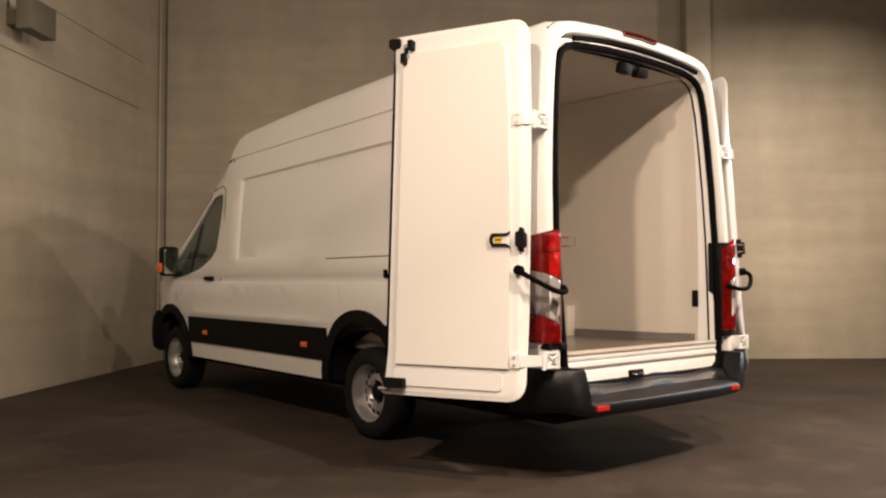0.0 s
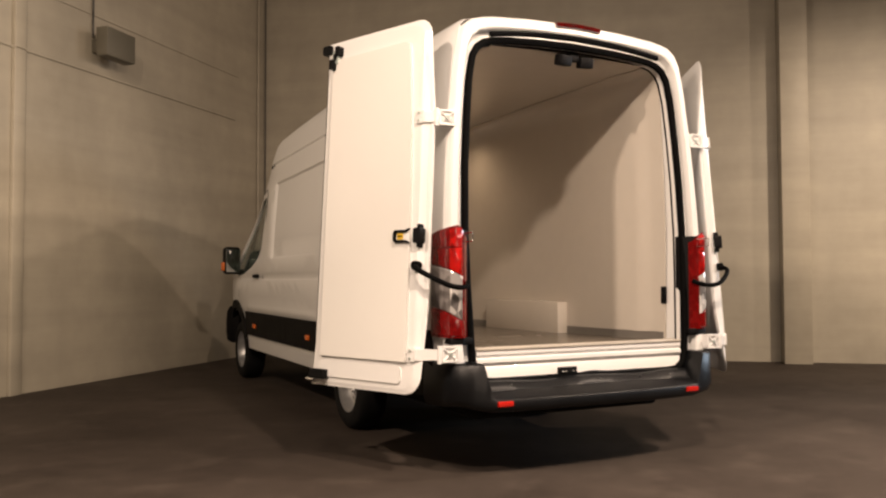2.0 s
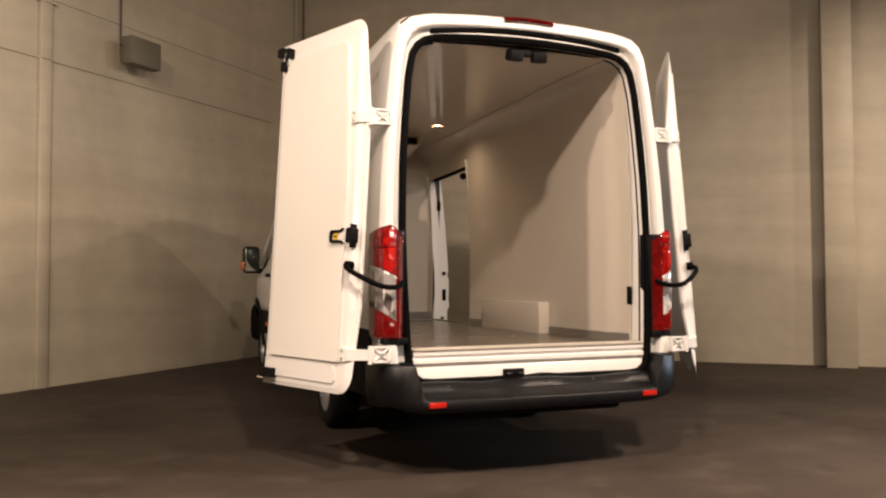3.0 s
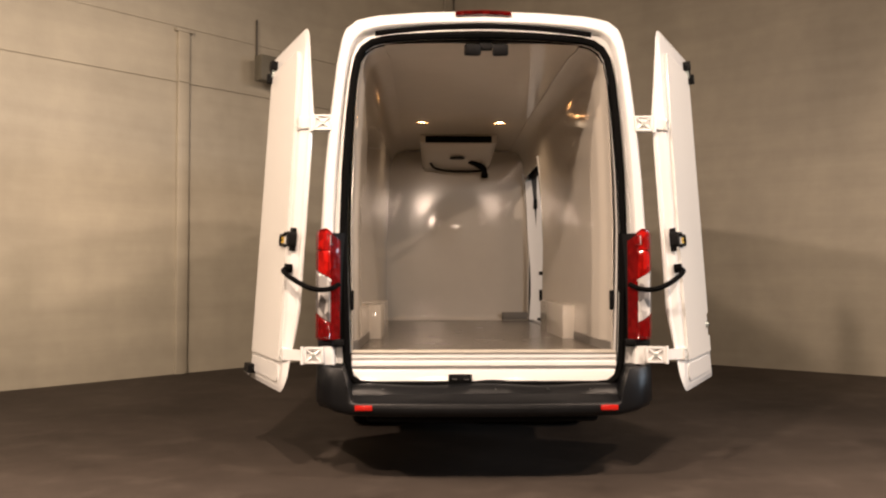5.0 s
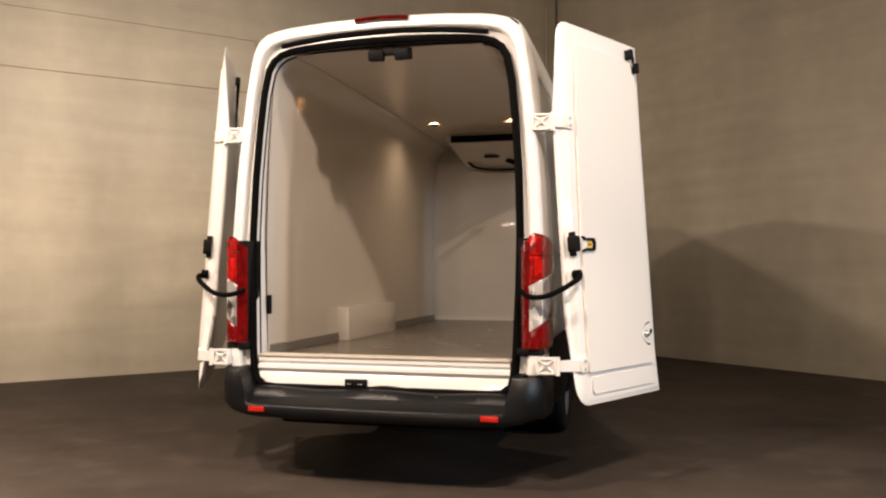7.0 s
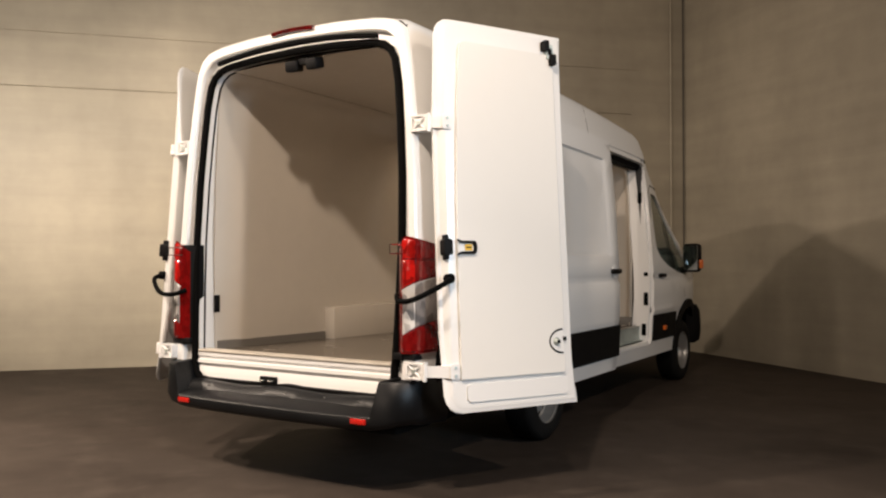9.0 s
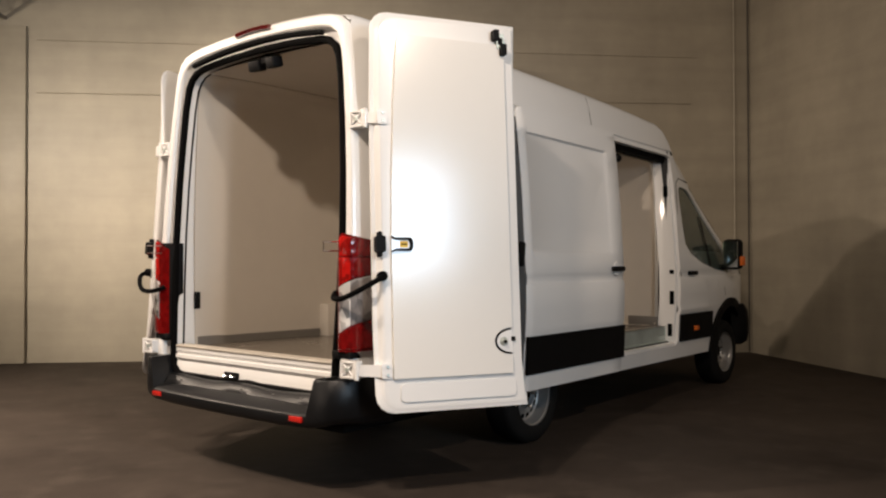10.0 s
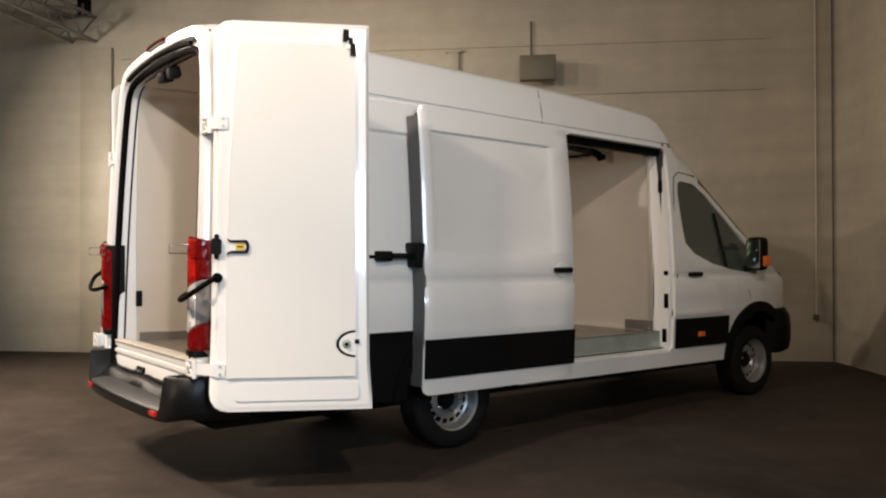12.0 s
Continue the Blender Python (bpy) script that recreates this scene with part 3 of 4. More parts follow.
for x, y in ((-0.39, 2.972), (0.35, 2.991)):
    lamp = part("ceiling_lamp", turned(lathe([(0.0, 0.012), (0.045, 0.012), (0.05, 0.006), (0.055, 0.0)], 24), Matrix.Translation((x, y, ceiling_z(y) + 0.004)) @ pose(0, 0, 0, 0, 90, 0)), CHROME, van, "round recessed ceiling lamp, lit")
    part("bulb", turned(lathe([(0.0, -0.018), (0.02, -0.015), (0.029, -0.005), (0.031, 0.012)], 20), Matrix.Translation((x, y, ceiling_z(y) + 0.004)) @ pose(0, 0, 0, 0, 90, 0)), LAMPGLOW, lamp)

# ---- rear sill, bumper ----
part("sill_panel", loft([[(x, y, z) for x in span(-0.79, 0.79, 0.2)] for y, z in ((0.45, 0.758), (0.356, 0.757), (0.345, 0.750), (0.343, 0.722), (0.350, 0.714), (0.352, 0.703), (0.340, 0.696), (0.338, 0.676), (0.350, 0.664), (0.354, 0.652), (0.346, 0.640), (0.344, 0.60), (0.338, 0.578), (0.36, 0.56), (0.40, 0.56))], False), PAINT, van, "white ribbed rear sill")
part("threshold_strip", box(-0.79, 0.79, 0.336, 0.43, 0.748, 0.764, 0.006), THRESH, van, "worn pale threshold strip")
strike = part("door_striker", box(-0.215, -0.075, 0.325, 0.345, 0.575, 0.625, 0.005), PLASTIC, van, "black striker plate with steel loops")
for x in (-0.18, -0.11):
    part("loop", tube([(x - 0.015, 0.325, 0.60), (x - 0.012, 0.305, 0.60), (x + 0.012, 0.305, 0.60), (x + 0.015, 0.325, 0.60)], 0.005), CHROME, strike)
BX = [0, 0.3, 0.55, 0.75, 0.775, 0.80, 0.83, 0.88, 0.93, 0.985, 1.005, 1.01]
BY = [0.12, 0.125, 0.135, 0.155, 0.158, 0.163, 0.168, 0.18, 0.205, 0.27, 0.36, 0.62]


def bumper_ring(x, y, sx):
    nx = 0.0 if abs(x) < 0.9 else 1.0
    t = soft(abs(x), 0.775, 0.83)
    lip, top = 0.492 + 0.195 * t, 0.555 + 0.135 * t
    inn = 0.36 if t < 0.5 else 0.40
    bot = 0.402 + 0.034 * soft(abs(x), 0.72, 0.98) * (1 - soft(y, 0.30, 0.45))
    return [(sx * (x - 0.035 * nx), y + 0.04, bot), (sx * (x - 0.018 * nx), y + 0.010, bot + 0.012), (sx * (x - 0.008 * nx), y + 0.002, bot + 0.035), (sx * x, y, 0.476), (sx * (x - 0.003), y + 0.004, lip - 0.012),
            (sx * (x - 0.010 * nx), y + 0.018, lip), (sx * (x - 0.15 * nx), max(inn, y + 0.03), top), (sx * (x - 0.15 * nx), max(inn, y + 0.03), bot)]


rings = [bumper_ring(x, y, -1) for x, y in zip(BX[:0:-1], BY[:0:-1])] + [bumper_ring(x, y, 1) for x, y in zip(BX, BY)]
bump = part("rear_bumper", loft(rings, True, cap=True), BUMPER, van, "dark grey plastic step bumper", angle=50)
for sx in (-1, 1):
    part("reflector", box(sx * 0.705 - 0.05, sx * 0.705 + 0.05, 0.138, 0.160, 0.441, 0.472, 0.005), REFLECT, bump, "red reflector")
part("bumper_pad", loft([[(x, y, z) for y, z in ((0.24, 0.515), (0.275, 0.556 + dz), (0.30, 0.568 + dz), (0.345, 0.570 + dz), (0.345, 0.50), (0.24, 0.50))] for x, dz in ((x, 0.006 * math.cos(x * 9.0)) for x in span(-0.80, 0.80, 0.08))], True, cap=True), BUMPER, bump, "black top of the step bumper")
part("sill_seal", tube([(x, 0.330, 0.576 + 0.010 * math.exp(-((x - 0.03) / 0.10) ** 2) - 0.008 * math.exp(-((x + 0.15) / 0.12) ** 2) + 0.05 * soft(abs(x), 0.76, 0.84)) for x in span(-0.83, 0.83, 0.035)], 0.009, 8), BUMPER, van, "wavy black rubber seal along the sill")
for x in (-0.60, 0.06, 0.37, 0.62):
    part("clip", turned(lathe([(0.0, 0.004), (0.007, 0.003), (0.009, 0.0)], 10), Matrix.Translation((x, 0.262, 0.543)) @ pose(0, 0, 0, 0, -60, 90)), ALU, bump, "small pale fixing clip")
part("header_strip", loft([[(x, rear_y(z) - 0.006 + dy, z + dz) for dy, dz in ((0, -0.014), (-0.006, -0.006), (-0.006, 0.008), (0, 0.015), (0.02, 0.015), (0.02, -0.014))] for x, z in ((x, 2.735 - 0.05 * (x / 0.66) ** 2) for x in span(-0.66, 0.66, 0.1))], True, cap=True), RUBBER, van, "black rubber strip over the opening")
part("stop_lamp", loft([[(x, 0.372 + dy, 2.803 + dz - 0.012 * (x / 0.2) ** 2) for dy, dz in ((0.03, -0.004), (0.004, 0.0), (0.0, 0.012), (0.006, 0.026), (0.04, 0.032))] for x in (-0.17, -0.165, -0.1, 0, 0.1, 0.165, 0.17)], True, cap=True), STOP_RED, van, "dark red high stop lamp")
pods = part("loading_lamp", box(-0.02, 0.06, 0.46, 0.50, 2.61, 2.66, 0.006), PLASTIC, van, "black twin-head loading lamp under the header")
for x in (-0.06, 0.11):
    part("lamp_head", turned(box(-0.048, 0.048, -0.03, 0.05, -0.04, 0.03, 0.012), pose(x, 0.46, 2.612, 12, 0, 8 if x < 0 else -8)), PLASTIC, pods)


# ---- tail lights ----
def tail_light(side):
    plan = [(0.900, 0.287), (0.918, 0.279), (0.945, 0.279), (0.967, 0.286), (0.986, 0.301), (1.004, 0.332), (1.016, 0.40), (1.022, 0.485)]
    head = [0.050, 0.016, 0.0, 0.004, 0.010, 0.018, 0.030, 0.045]
    rows = [[(side * (x - 0.005), y + 0.005, z) for x, y in plan] + [(side * 0.86, 0.48, z), (side * 0.86, 0.33, z)] for z in (0.835, 0.84, 1.30, 1.40)]
    rows.append([(side * (x - 0.005), y + 0.005, 1.494 - d) for (x, y), d in zip(plan, head)] + [(side * 0.86, 0.48, 1.44), (side * 0.86, 0.33, 1.42)])
    body = part("tail_light", loft(rows, True, cap=True), DARK_RED, van, "tall tail light in red and clear glass")
    bands = [(0.845, 0.955, DARK_RED), (0.959, 1.215, CLEAR), (1.219, 1.36, RED), (1.364, 1.48, RED)]
    for z0, z1, mat in bands:
        for first, last, tone in ((0, 4, mat), (4, 7, SMOKE if mat is CLEAR else DARK_RED)):
            rows = []
            for f in (0, 0.04, 0.5, 0.96, 1):
                lip = 0.008 if f in (0, 1) else 0.0
                row = []
                for i in range(first, last + 1):
                    x, y = plan[i]
                    tilt = 0.09 * (i / 7 - 0.4)
                    a = z0 + (tilt if 0.9 < z0 < 1.3 else 0)
                    b = z1 + (tilt if z1 < 1.3 else -head[i] if z1 > 1.4 else 0)
                    x += 0.009 if i == 0 else 0
                    row.append((side * (x - lip), y + lip * 0.5, a + (b - a) * f))
                rows.append(row)
            part("lens", loft(rows, False), tone, body)
    part("foot", box(*sorted((side * 0.835, side * 0.985)), 0.298, 0.40, 0.795, 0.836, 0.008), PLASTIC, body, "black plastic foot")
    part("bezel", loft([[(side * x, y, z) for x, y in ((0.902, 0.292), (0.884, 0.306), (0.858, 0.332), (0.838, 0.352), (0.826, 0.368), (0.826, 0.42), (0.902, 0.42))] for z in (0.79, 0.80, 1.1, 1.43, 1.465)], True, cap=True), PLASTIC, body, "black plastic bezel")
    return body


for side in (-1, 1):
    tail_light(side)
    part("striker_loop", tube([(side * 0.90, 0.30, 1.395), (side * 0.90, 0.18, 1.395), (side * 0.90, 0.18, 1.445), (side * 0.90, 0.30, 1.445)], 0.004, 6), CHROME, van, "thin steel striker loop")
    part("latch_socket", box(*sorted((side * 0.795, side * 0.812)), 0.495, 0.54, 1.00, 1.12, 0.004), PLASTIC, van, "black latch socket in the lining")

# ---- cladding, sills, arches ----
for side in (-1, 1):
    runs = ((2.60, 5.16),) if side < 0 else ((2.60, 3.18), (4.42, 5.16))
    for y0, y1 in runs:
        part("cladding", sheet([(y0, 0.555), (y1, 0.555), (y1, 0.815), (y0, 0.815)], lambda y, z: skin(side, y, z, 0.016, False), steps(y0, y1, 0.3), (0.575, 0.795), (), 0.02), PLASTIC, van, "black side cladding")
    for y, top, half in ((REAR_AXLE, 0.90, 0.45), (FRONT_AXLE, 0.86, 0.44)):
        w = 0.075
        out = [(y + (half + w) * math.cos(a), 0.40 + (top + w - 0.40) * math.sin(a)) for a in (math.pi * k / 20 for k in range(21))]
        inn = [(y + (half - 0.02) * math.cos(a), 0.40 + (top - 0.02 - 0.40) * math.sin(a)) for a in (math.pi * k / 20 for k in range(20, -1, -1))]
        part("wheel_arch_trim", sheet(out + inn, lambda y_, z: skin(side, y_, z, 0.024, False), (), (), (), 0.03), PLASTIC, van, "black wheel arch trim")
        part("wheel_well", loft([[(side * x, y + (half - 0.01) * math.cos(a), 0.40 + (min(top, 0.84) - 0.42) * math.sin(a)) for a in (math.pi * k / 16 for k in range(17))] for x in (0.97, 0.70)], False), UNDER, van)
    behind = [(REAR_AXLE + 0.49 * math.cos(t), 0.40 + 0.54 * math.sin(t)) for t in (radians(180 - 6 * k) for k in range(10))]
    behind = [(0.50, 0.47)] + behind + [(1.93, 0.87), (0.50, 0.87)]
    part("cladding", sheet(behind, lambda y, z: skin(side, y, z, 0.016, False), steps(0.5, 1.6, 0.3), (0.5, 0.8), (), 0.02), PLASTIC, van, "black side cladding")
    for y in (2.91, 4.755):
        if side > 0 and y < 3:
            continue
        x0, x1 = sorted((side * 1.004, side * 1.024))
        part("side_marker", box(x0, x1, y - 0.04, y + 0.04, 0.645, 0.69, 0.004), ORANGE, van, "small orange side marker lamp")


# ---- cab ----
for side in (-1, 1):
    part("cab_window", sheet(CAB_GLASS, lambda y, z: skin(side, y, z, -0.016, False), steps(4.6, 5.6, 0.15), (1.3, 1.5, 1.7, 1.9), (), 0.005), GLASS, van, "dark cab side window")
    part("quarter_post", loft([[tuple(skin(side, y + dy, z, -0.006, False)) for dy in (-0.02, 0.02)] for y, z in ((5.14, 1.28), (5.12, 1.5), (5.10, 1.83))], False), PLASTIC, van)
    gap = [(4.455, 0.60), (4.445, 1.2), (4.445, 1.9), (4.47, 2.15), (4.55, 2.21), (4.82, 2.19)]
    part("door_gap", tube([tuple(skin(side, y, z, -0.002)) for y, z in gap], 0.006, 6), RUBBER, van)
    part("wing_gap", tube([tuple(skin(side, y, z, -0.002)) for y, z in ((5.50, 0.97), (5.47, 1.05), (5.47, 1.19))], 0.004, 6), RUBBER, van)
    hand = part("door_handle", turned(box(-0.02, 0.02, -0.085, 0.085, -0.02, 0.02, 0.012), Matrix.Translation(skin(side, 4.67, 1.215, 0.02))), PLASTIC, van, "black cab door handle")
    mirror = part("door_mirror", turned(box(-0.10, 0.10, -0.06, 0.06, -0.16, 0.16, 0.045, 3), pose(side * 1.10, 5.47, 1.40, 0, 0, -side * 12)), PLASTIC, van, "black door mirror with orange indicator")
    part("mirror_arm", tube([(side * 0.94, 5.50, 1.26), (side * 1.02, 5.50, 1.27), (side * 1.09, 5.48, 1.33)], 0.035), PLASTIC, mirror)
    part("mirror_glass", turned(box(-0.085, 0.085, -0.004, 0.004, -0.135, 0.135, 0.003), pose(side * 1.097, 5.405, 1.40, 0, 0, -side * 12)), MIRROR, mirror, "mirror glass")
    part("indicator", turned(box(-0.012, 0.012, -0.045, 0.045, -0.05, 0.05, 0.008), pose(side * 1.195, 5.47, 1.33, 0, 0, -side * 12)), ORANGE, mirror, "orange indicator")
part("cab_lining", box(-0.90, 0.90, BULK_Y + 0.006, BULK_Y + 0.03, 0.62, 2.40, 0.01), TRIM, van, "dark lining behind the seats")
part("cab_floor", box(-0.92, 0.92, BULK_Y + 0.03, 5.85, 0.56, 0.60), TRIM, van)
part("dashboard", loft([[(x, y, z) for y, z in ((5.42, 0.75), (5.36, 1.02), (5.42, 1.17), (5.62, 1.21), (5.78, 1.15), (5.78, 0.75))] for x in span(-0.84, 0.84, 0.3)], True, cap=True), TRIM, van, "dark dashboard")
for x in (-0.56, 0.0, 0.50):
    seat = part("seat", box(x - 0.22, x + 0.22, 4.62, 5.10, 0.80, 0.98, 0.05), TRIM, van, "dark cab seat")
    part("backrest", turned(box(-0.22, 0.22, -0.06, 0.06, 0.0, 0.58, 0.05), pose(x, 4.68, 0.94, 10, 0, 0)), TRIM, seat)
    part("headrest", box(x - 0.13, x + 0.13, 4.53, 4.61, 1.53, 1.73, 0.035), TRIM, seat)
part("steering_wheel", turned(ring_tube([(0.19 * math.cos(t), 0, 0.19 * math.sin(t)) for t in (2 * math.pi * k / 24 for k in range(24))], 0.014), pose(-0.50, 5.22, 1.12, 30, 0, 0)), TRIM, van)
part("antenna", tube([(-0.05, 4.30, 2.675), (-0.05, 4.24, 2.85)], 0.006, 6), RUBBER, van, "thin black roof antenna")


# ---- wheels ----
def wheel():
    prof = [(0.215, 0.11), (0.235, 0.118), (0.27, 0.122), (0.315, 0.112), (0.336, 0.095), (0.345, 0.06), (0.346, 0.0), (0.345, -0.06), (0.336, -0.095), (0.30, -0.115), (0.215, -0.11)]
    hub = part("wheel", lathe([(0.0, 0.035), (0.055, 0.035), (0.06, 0.02), (0.075, 0.01), (0.082, 0.0)], 24), PLASTIC, van, "steel wheel with round holes")
    part("tyre", lathe(prof, 48), TYRE, hub, "black rubber tyre")
    bm = bmesh.new()
    lathe([(0.222, 0.112), (0.222, 0.100), (0.205, 0.094), (0.200, 0.05), (0.188, 0.02)], 48, bm)
    rad, xs = (0.188, 0.176, 0.142, 0.130, 0.10, 0.08), (0.02, 0.012, 0.022, 0.026, 0.03, 0.0)
    rows = [[bm.verts.new((x, r * math.cos(2 * math.pi * k / 48), r * math.sin(2 * math.pi * k / 48))) for k in range(48)] for r, x in zip(rad, xs)]
    for i in range(5):
        for k in range(48):
            if i == 1 and k % 3 != 0:
                continue
            j = (k + 1) % 48
            bm.faces.new((rows[i][k], rows[i][j], rows[i + 1][j], rows[i + 1][k]))
    part("rim", bm, STEEL, hub, "silver steel rim")
    part("brake_drum", lathe([(0.0, -0.03), (0.17, -0.03), (0.19, -0.06), (0.19, -0.1)], 32), UNDER, hub)
    for k in range(5):
        a = 2 * math.pi * k / 5
        part("wheel_nut", turned(lathe([(0.0, 0.02), (0.011, 0.018), (0.013, 0.0)], 6), Matrix.Translation((0.028, 0.062 * math.cos(a) * 1.5, 0.062 * math.sin(a) * 1.5))), CHROME, hub)
    return hub


w0 = wheel()
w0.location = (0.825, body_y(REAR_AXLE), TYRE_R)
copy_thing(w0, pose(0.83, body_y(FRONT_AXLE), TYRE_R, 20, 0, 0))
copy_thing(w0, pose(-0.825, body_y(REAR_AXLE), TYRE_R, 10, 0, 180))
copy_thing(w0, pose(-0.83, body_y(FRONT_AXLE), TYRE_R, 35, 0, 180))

part("roof_seam", tube([tuple(skin(1, 2.98, z, -0.002)) for z in (2.44, 2.5, 2.6, 2.68, 2.73)], 0.004, 6), RUBBER, van)
part("rail_stop", box(-1.022, -1.0, 1.81, 1.85, 1.215, 1.275, 0.006), RUBBER, van, "small black stop on the side")

# ---- sliding side door, slid back ----
SD0, SD1 = 1.765, 3.085
OUT = 0.145


def slide_place(y, z):
    press = 0.018 * soft(z, 1.395, 1.42) * (1 - soft(z, 2.235, 2.25)) * soft(y, SD0 + 0.07, SD0 + 0.10) * (1 - soft(y, SD1 - 0.22, SD1 - 0.17))
    press += 0.014 * soft(z, 1.165, 1.185) * (1 - soft(z, 1.215, 1.26))
    press += 0.02 * (1 - soft(y, SD0, SD0 + 0.03)) + 0.012 * soft(y, SD1 - 0.02, SD1)
    return skin(1, y, z, OUT - press, False)


slide = part("sliding_door", sheet(rrect(SD0, SD1, 0.44, 2.425, 0.05), slide_place, sorted([SD0 + 0.01, SD0 + 0.03, SD0 + 0.07, SD0 + 0.085, SD0 + 0.10, SD1 - 0.22, SD1 - 0.195, SD1 - 0.17, SD1 - 0.02, 2.3, 2.6]),
             sorted([z for z in CUT_Z if z < 2.42] + [2.235, 2.2425, 2.25]), (), 0.045), PAINT, van, "white sliding side door, slid open")
part("cladding", sheet([(SD0 + 0.005, 0.555), (SD1 - 0.005, 0.555), (SD1 - 0.005, 0.815), (SD0 + 0.005, 0.815)], lambda y, z: skin(1, y, z, OUT + 0.014, False), (2.2, 2.6, 3.0), (0.575, 0.795), (), 0.02), PLASTIC, slide, "black side cladding")
part("door_handle", turned(box(-0.02, 0.02, -0.085, 0.085, -0.02, 0.02, 0.012), Matrix.Translation(skin(1, 2.945, 1.275, OUT + 0.02))), PLASTIC, slide, "black handle")
part("handle_cup", turned(lathe([(0.0, 0.004), (0.05, 0.006), (0.058, 0.0)], 24), Matrix.Translation(skin(1, 2.945, 1.275, OUT))), PAINT, slide)
part("carriage", box(0.97, 1.13, 1.715, 1.795, 1.30, 1.47, 0.015), PLASTIC, slide, "black roller carriage")
part("carriage_arm", box(1.034, 1.075, 1.565, 1.755, 1.362, 1.398, 0.008), PLASTIC, slide)
part("roller_block", box(1.004, 1.064, 1.47, 1.575, 1.345, 1.412, 0.008), PLASTIC, slide)
# dark strip: the shade on the door's rear edge is put into its colour
part("edge_shade", loft([[skin(1, SD0, z, OUT - 0.020, False) + Vector((dx, dy, 0)) for dx, dy in ((0.0, -0.010), (-0.112, -0.014), (-0.112, 0.012), (0.0, 0.01))] for z in span(0.50, 2.345, 0.12)], True, cap=True), EDGE, slide, "rear edge of the sliding door, shade put in as dark grey")
part("roller_arm", tube([(1.02, 3.10, 2.235), (0.93, 3.30, 2.24), (0.84, 3.52, 2.245)], 0.016), PLASTIC, slide, "black upper roller arm")
part("arm_head", turned(lathe([(0.0, 0.03), (0.03, 0.028), (0.038, 0.0), (0.03, -0.028), (0.0, -0.03)], 16), pose(0.84, 3.53, 2.245, 0, 0, 100)), PLASTIC, slide)
part("inner_frame", sheet(rrect(SD0 + 0.02, SD1 - 0.02, 0.47, 2.39, 0.05), lambda y, z: skin(1, y, z, OUT - 0.075, False), (), (0.8, 1.2, 1.6, 2.0), (), 0.02), RUBBER, slide, "dark seal and inner frame of the sliding door")
part("slide_rail", tube([tuple(skin(1, y, 1.375, 0.0, False)) for y in (1.0, 1.6, 2.4, 3.2)], 0.012, 6), RUBBER, van, "dark roller rail")
part("slide_rail", tube([tuple(skin(-1, y, 1.375, 0.0, False)) for y in (0.9, 1.6, 2.4, 2.6)], 0.0045, 6), EDGE, van, "dark roller rail")
part("top_rail", loft([[tuple(skin(1, y, z, -0.01, False) + Vector((dx, 0, 0))) for z, dx in ((2.415, -0.10), (2.415, -0.03), (2.365, -0.04), (2.355, -0.10))] for y in span(3.22, 4.38, 0.2)], True, cap=True), RUBBER, van, "dark upper door rail")
part("deck_ramp", loft([[(x, y, z) for x, z in ((0.79, 0.7165), (0.80, 0.716), (0.868, 0.710), (0.868, 0.695))] for y in span(3.20, 4.40, 0.3)], False), DECK, van, "grey-brown deck edge at the side door")
part("step_sill", loft([[(x, y, z) for x, z in ((0.868, 0.700), (0.876, 0.694), (0.878, 0.575), (0.905, 0.568), (0.905, 0.56))] for y in span(3.20, 4.40, 0.3)], False), ZINC, van, "zinc-coated door step")
part("lower_track", loft([[(x, y, z) for x, z in ((0.903, 0.564), (0.905, 0.550), (0.925, 0.546), (0.926, 0.55))] for y in span(3.20, 4.40, 0.3)], False), RUBBER, van, "dark lower roller track")
part("sill_lip", loft([[(x, y, z) for x, z in ((0.926, 0.545), (0.927, 0.556), (0.952, 0.554), (0.972, 0.545), (0.974, 0.50))] for y in span(3.20, 4.40, 0.3)], False), PAINT, van, "white outer lip of the door step")
part("threshold_strip", box(0.845, 0.882, 3.21, 4.38, 0.700, 0.711, 0.003), ALU, van, "aluminium threshold strip")
part("door_post", loft([[tuple(skin(1, 4.40, z, dx, False) + Vector((0, dy, 0))) for dx, dy in ((-0.03, 0), (-0.035, -0.03), (-0.10, -0.035), (-0.19, -0.05))] for z in span(0.53, 2.42, 0.15)], False), PAINT, van, "white door post")
part("door_post", loft([[tuple(skin(1, 3.20, z, dx, False) + Vector((0, dy, 0))) for dx, dy in ((-0.03, 0), (-0.035, 0.02), (-0.10, 0.03), (-0.19, 0.04))] for z in span(0.53, 2.42, 0.15)], False), PAINT, van)
for z, h in ((2.06, 0.055), (1.23, 0.02), (0.98, 0.065), (0.67, 0.06)):
    p = skin(1, 4.40, z, -0.07, False)
    part("post_plug", turned(box(-0.022, 0.022, -0.008, 0.008, -h, h, 0.007), Matrix.Translation((p.x, p.y - 0.036, p.z))), RUBBER, van, "black oval plug")


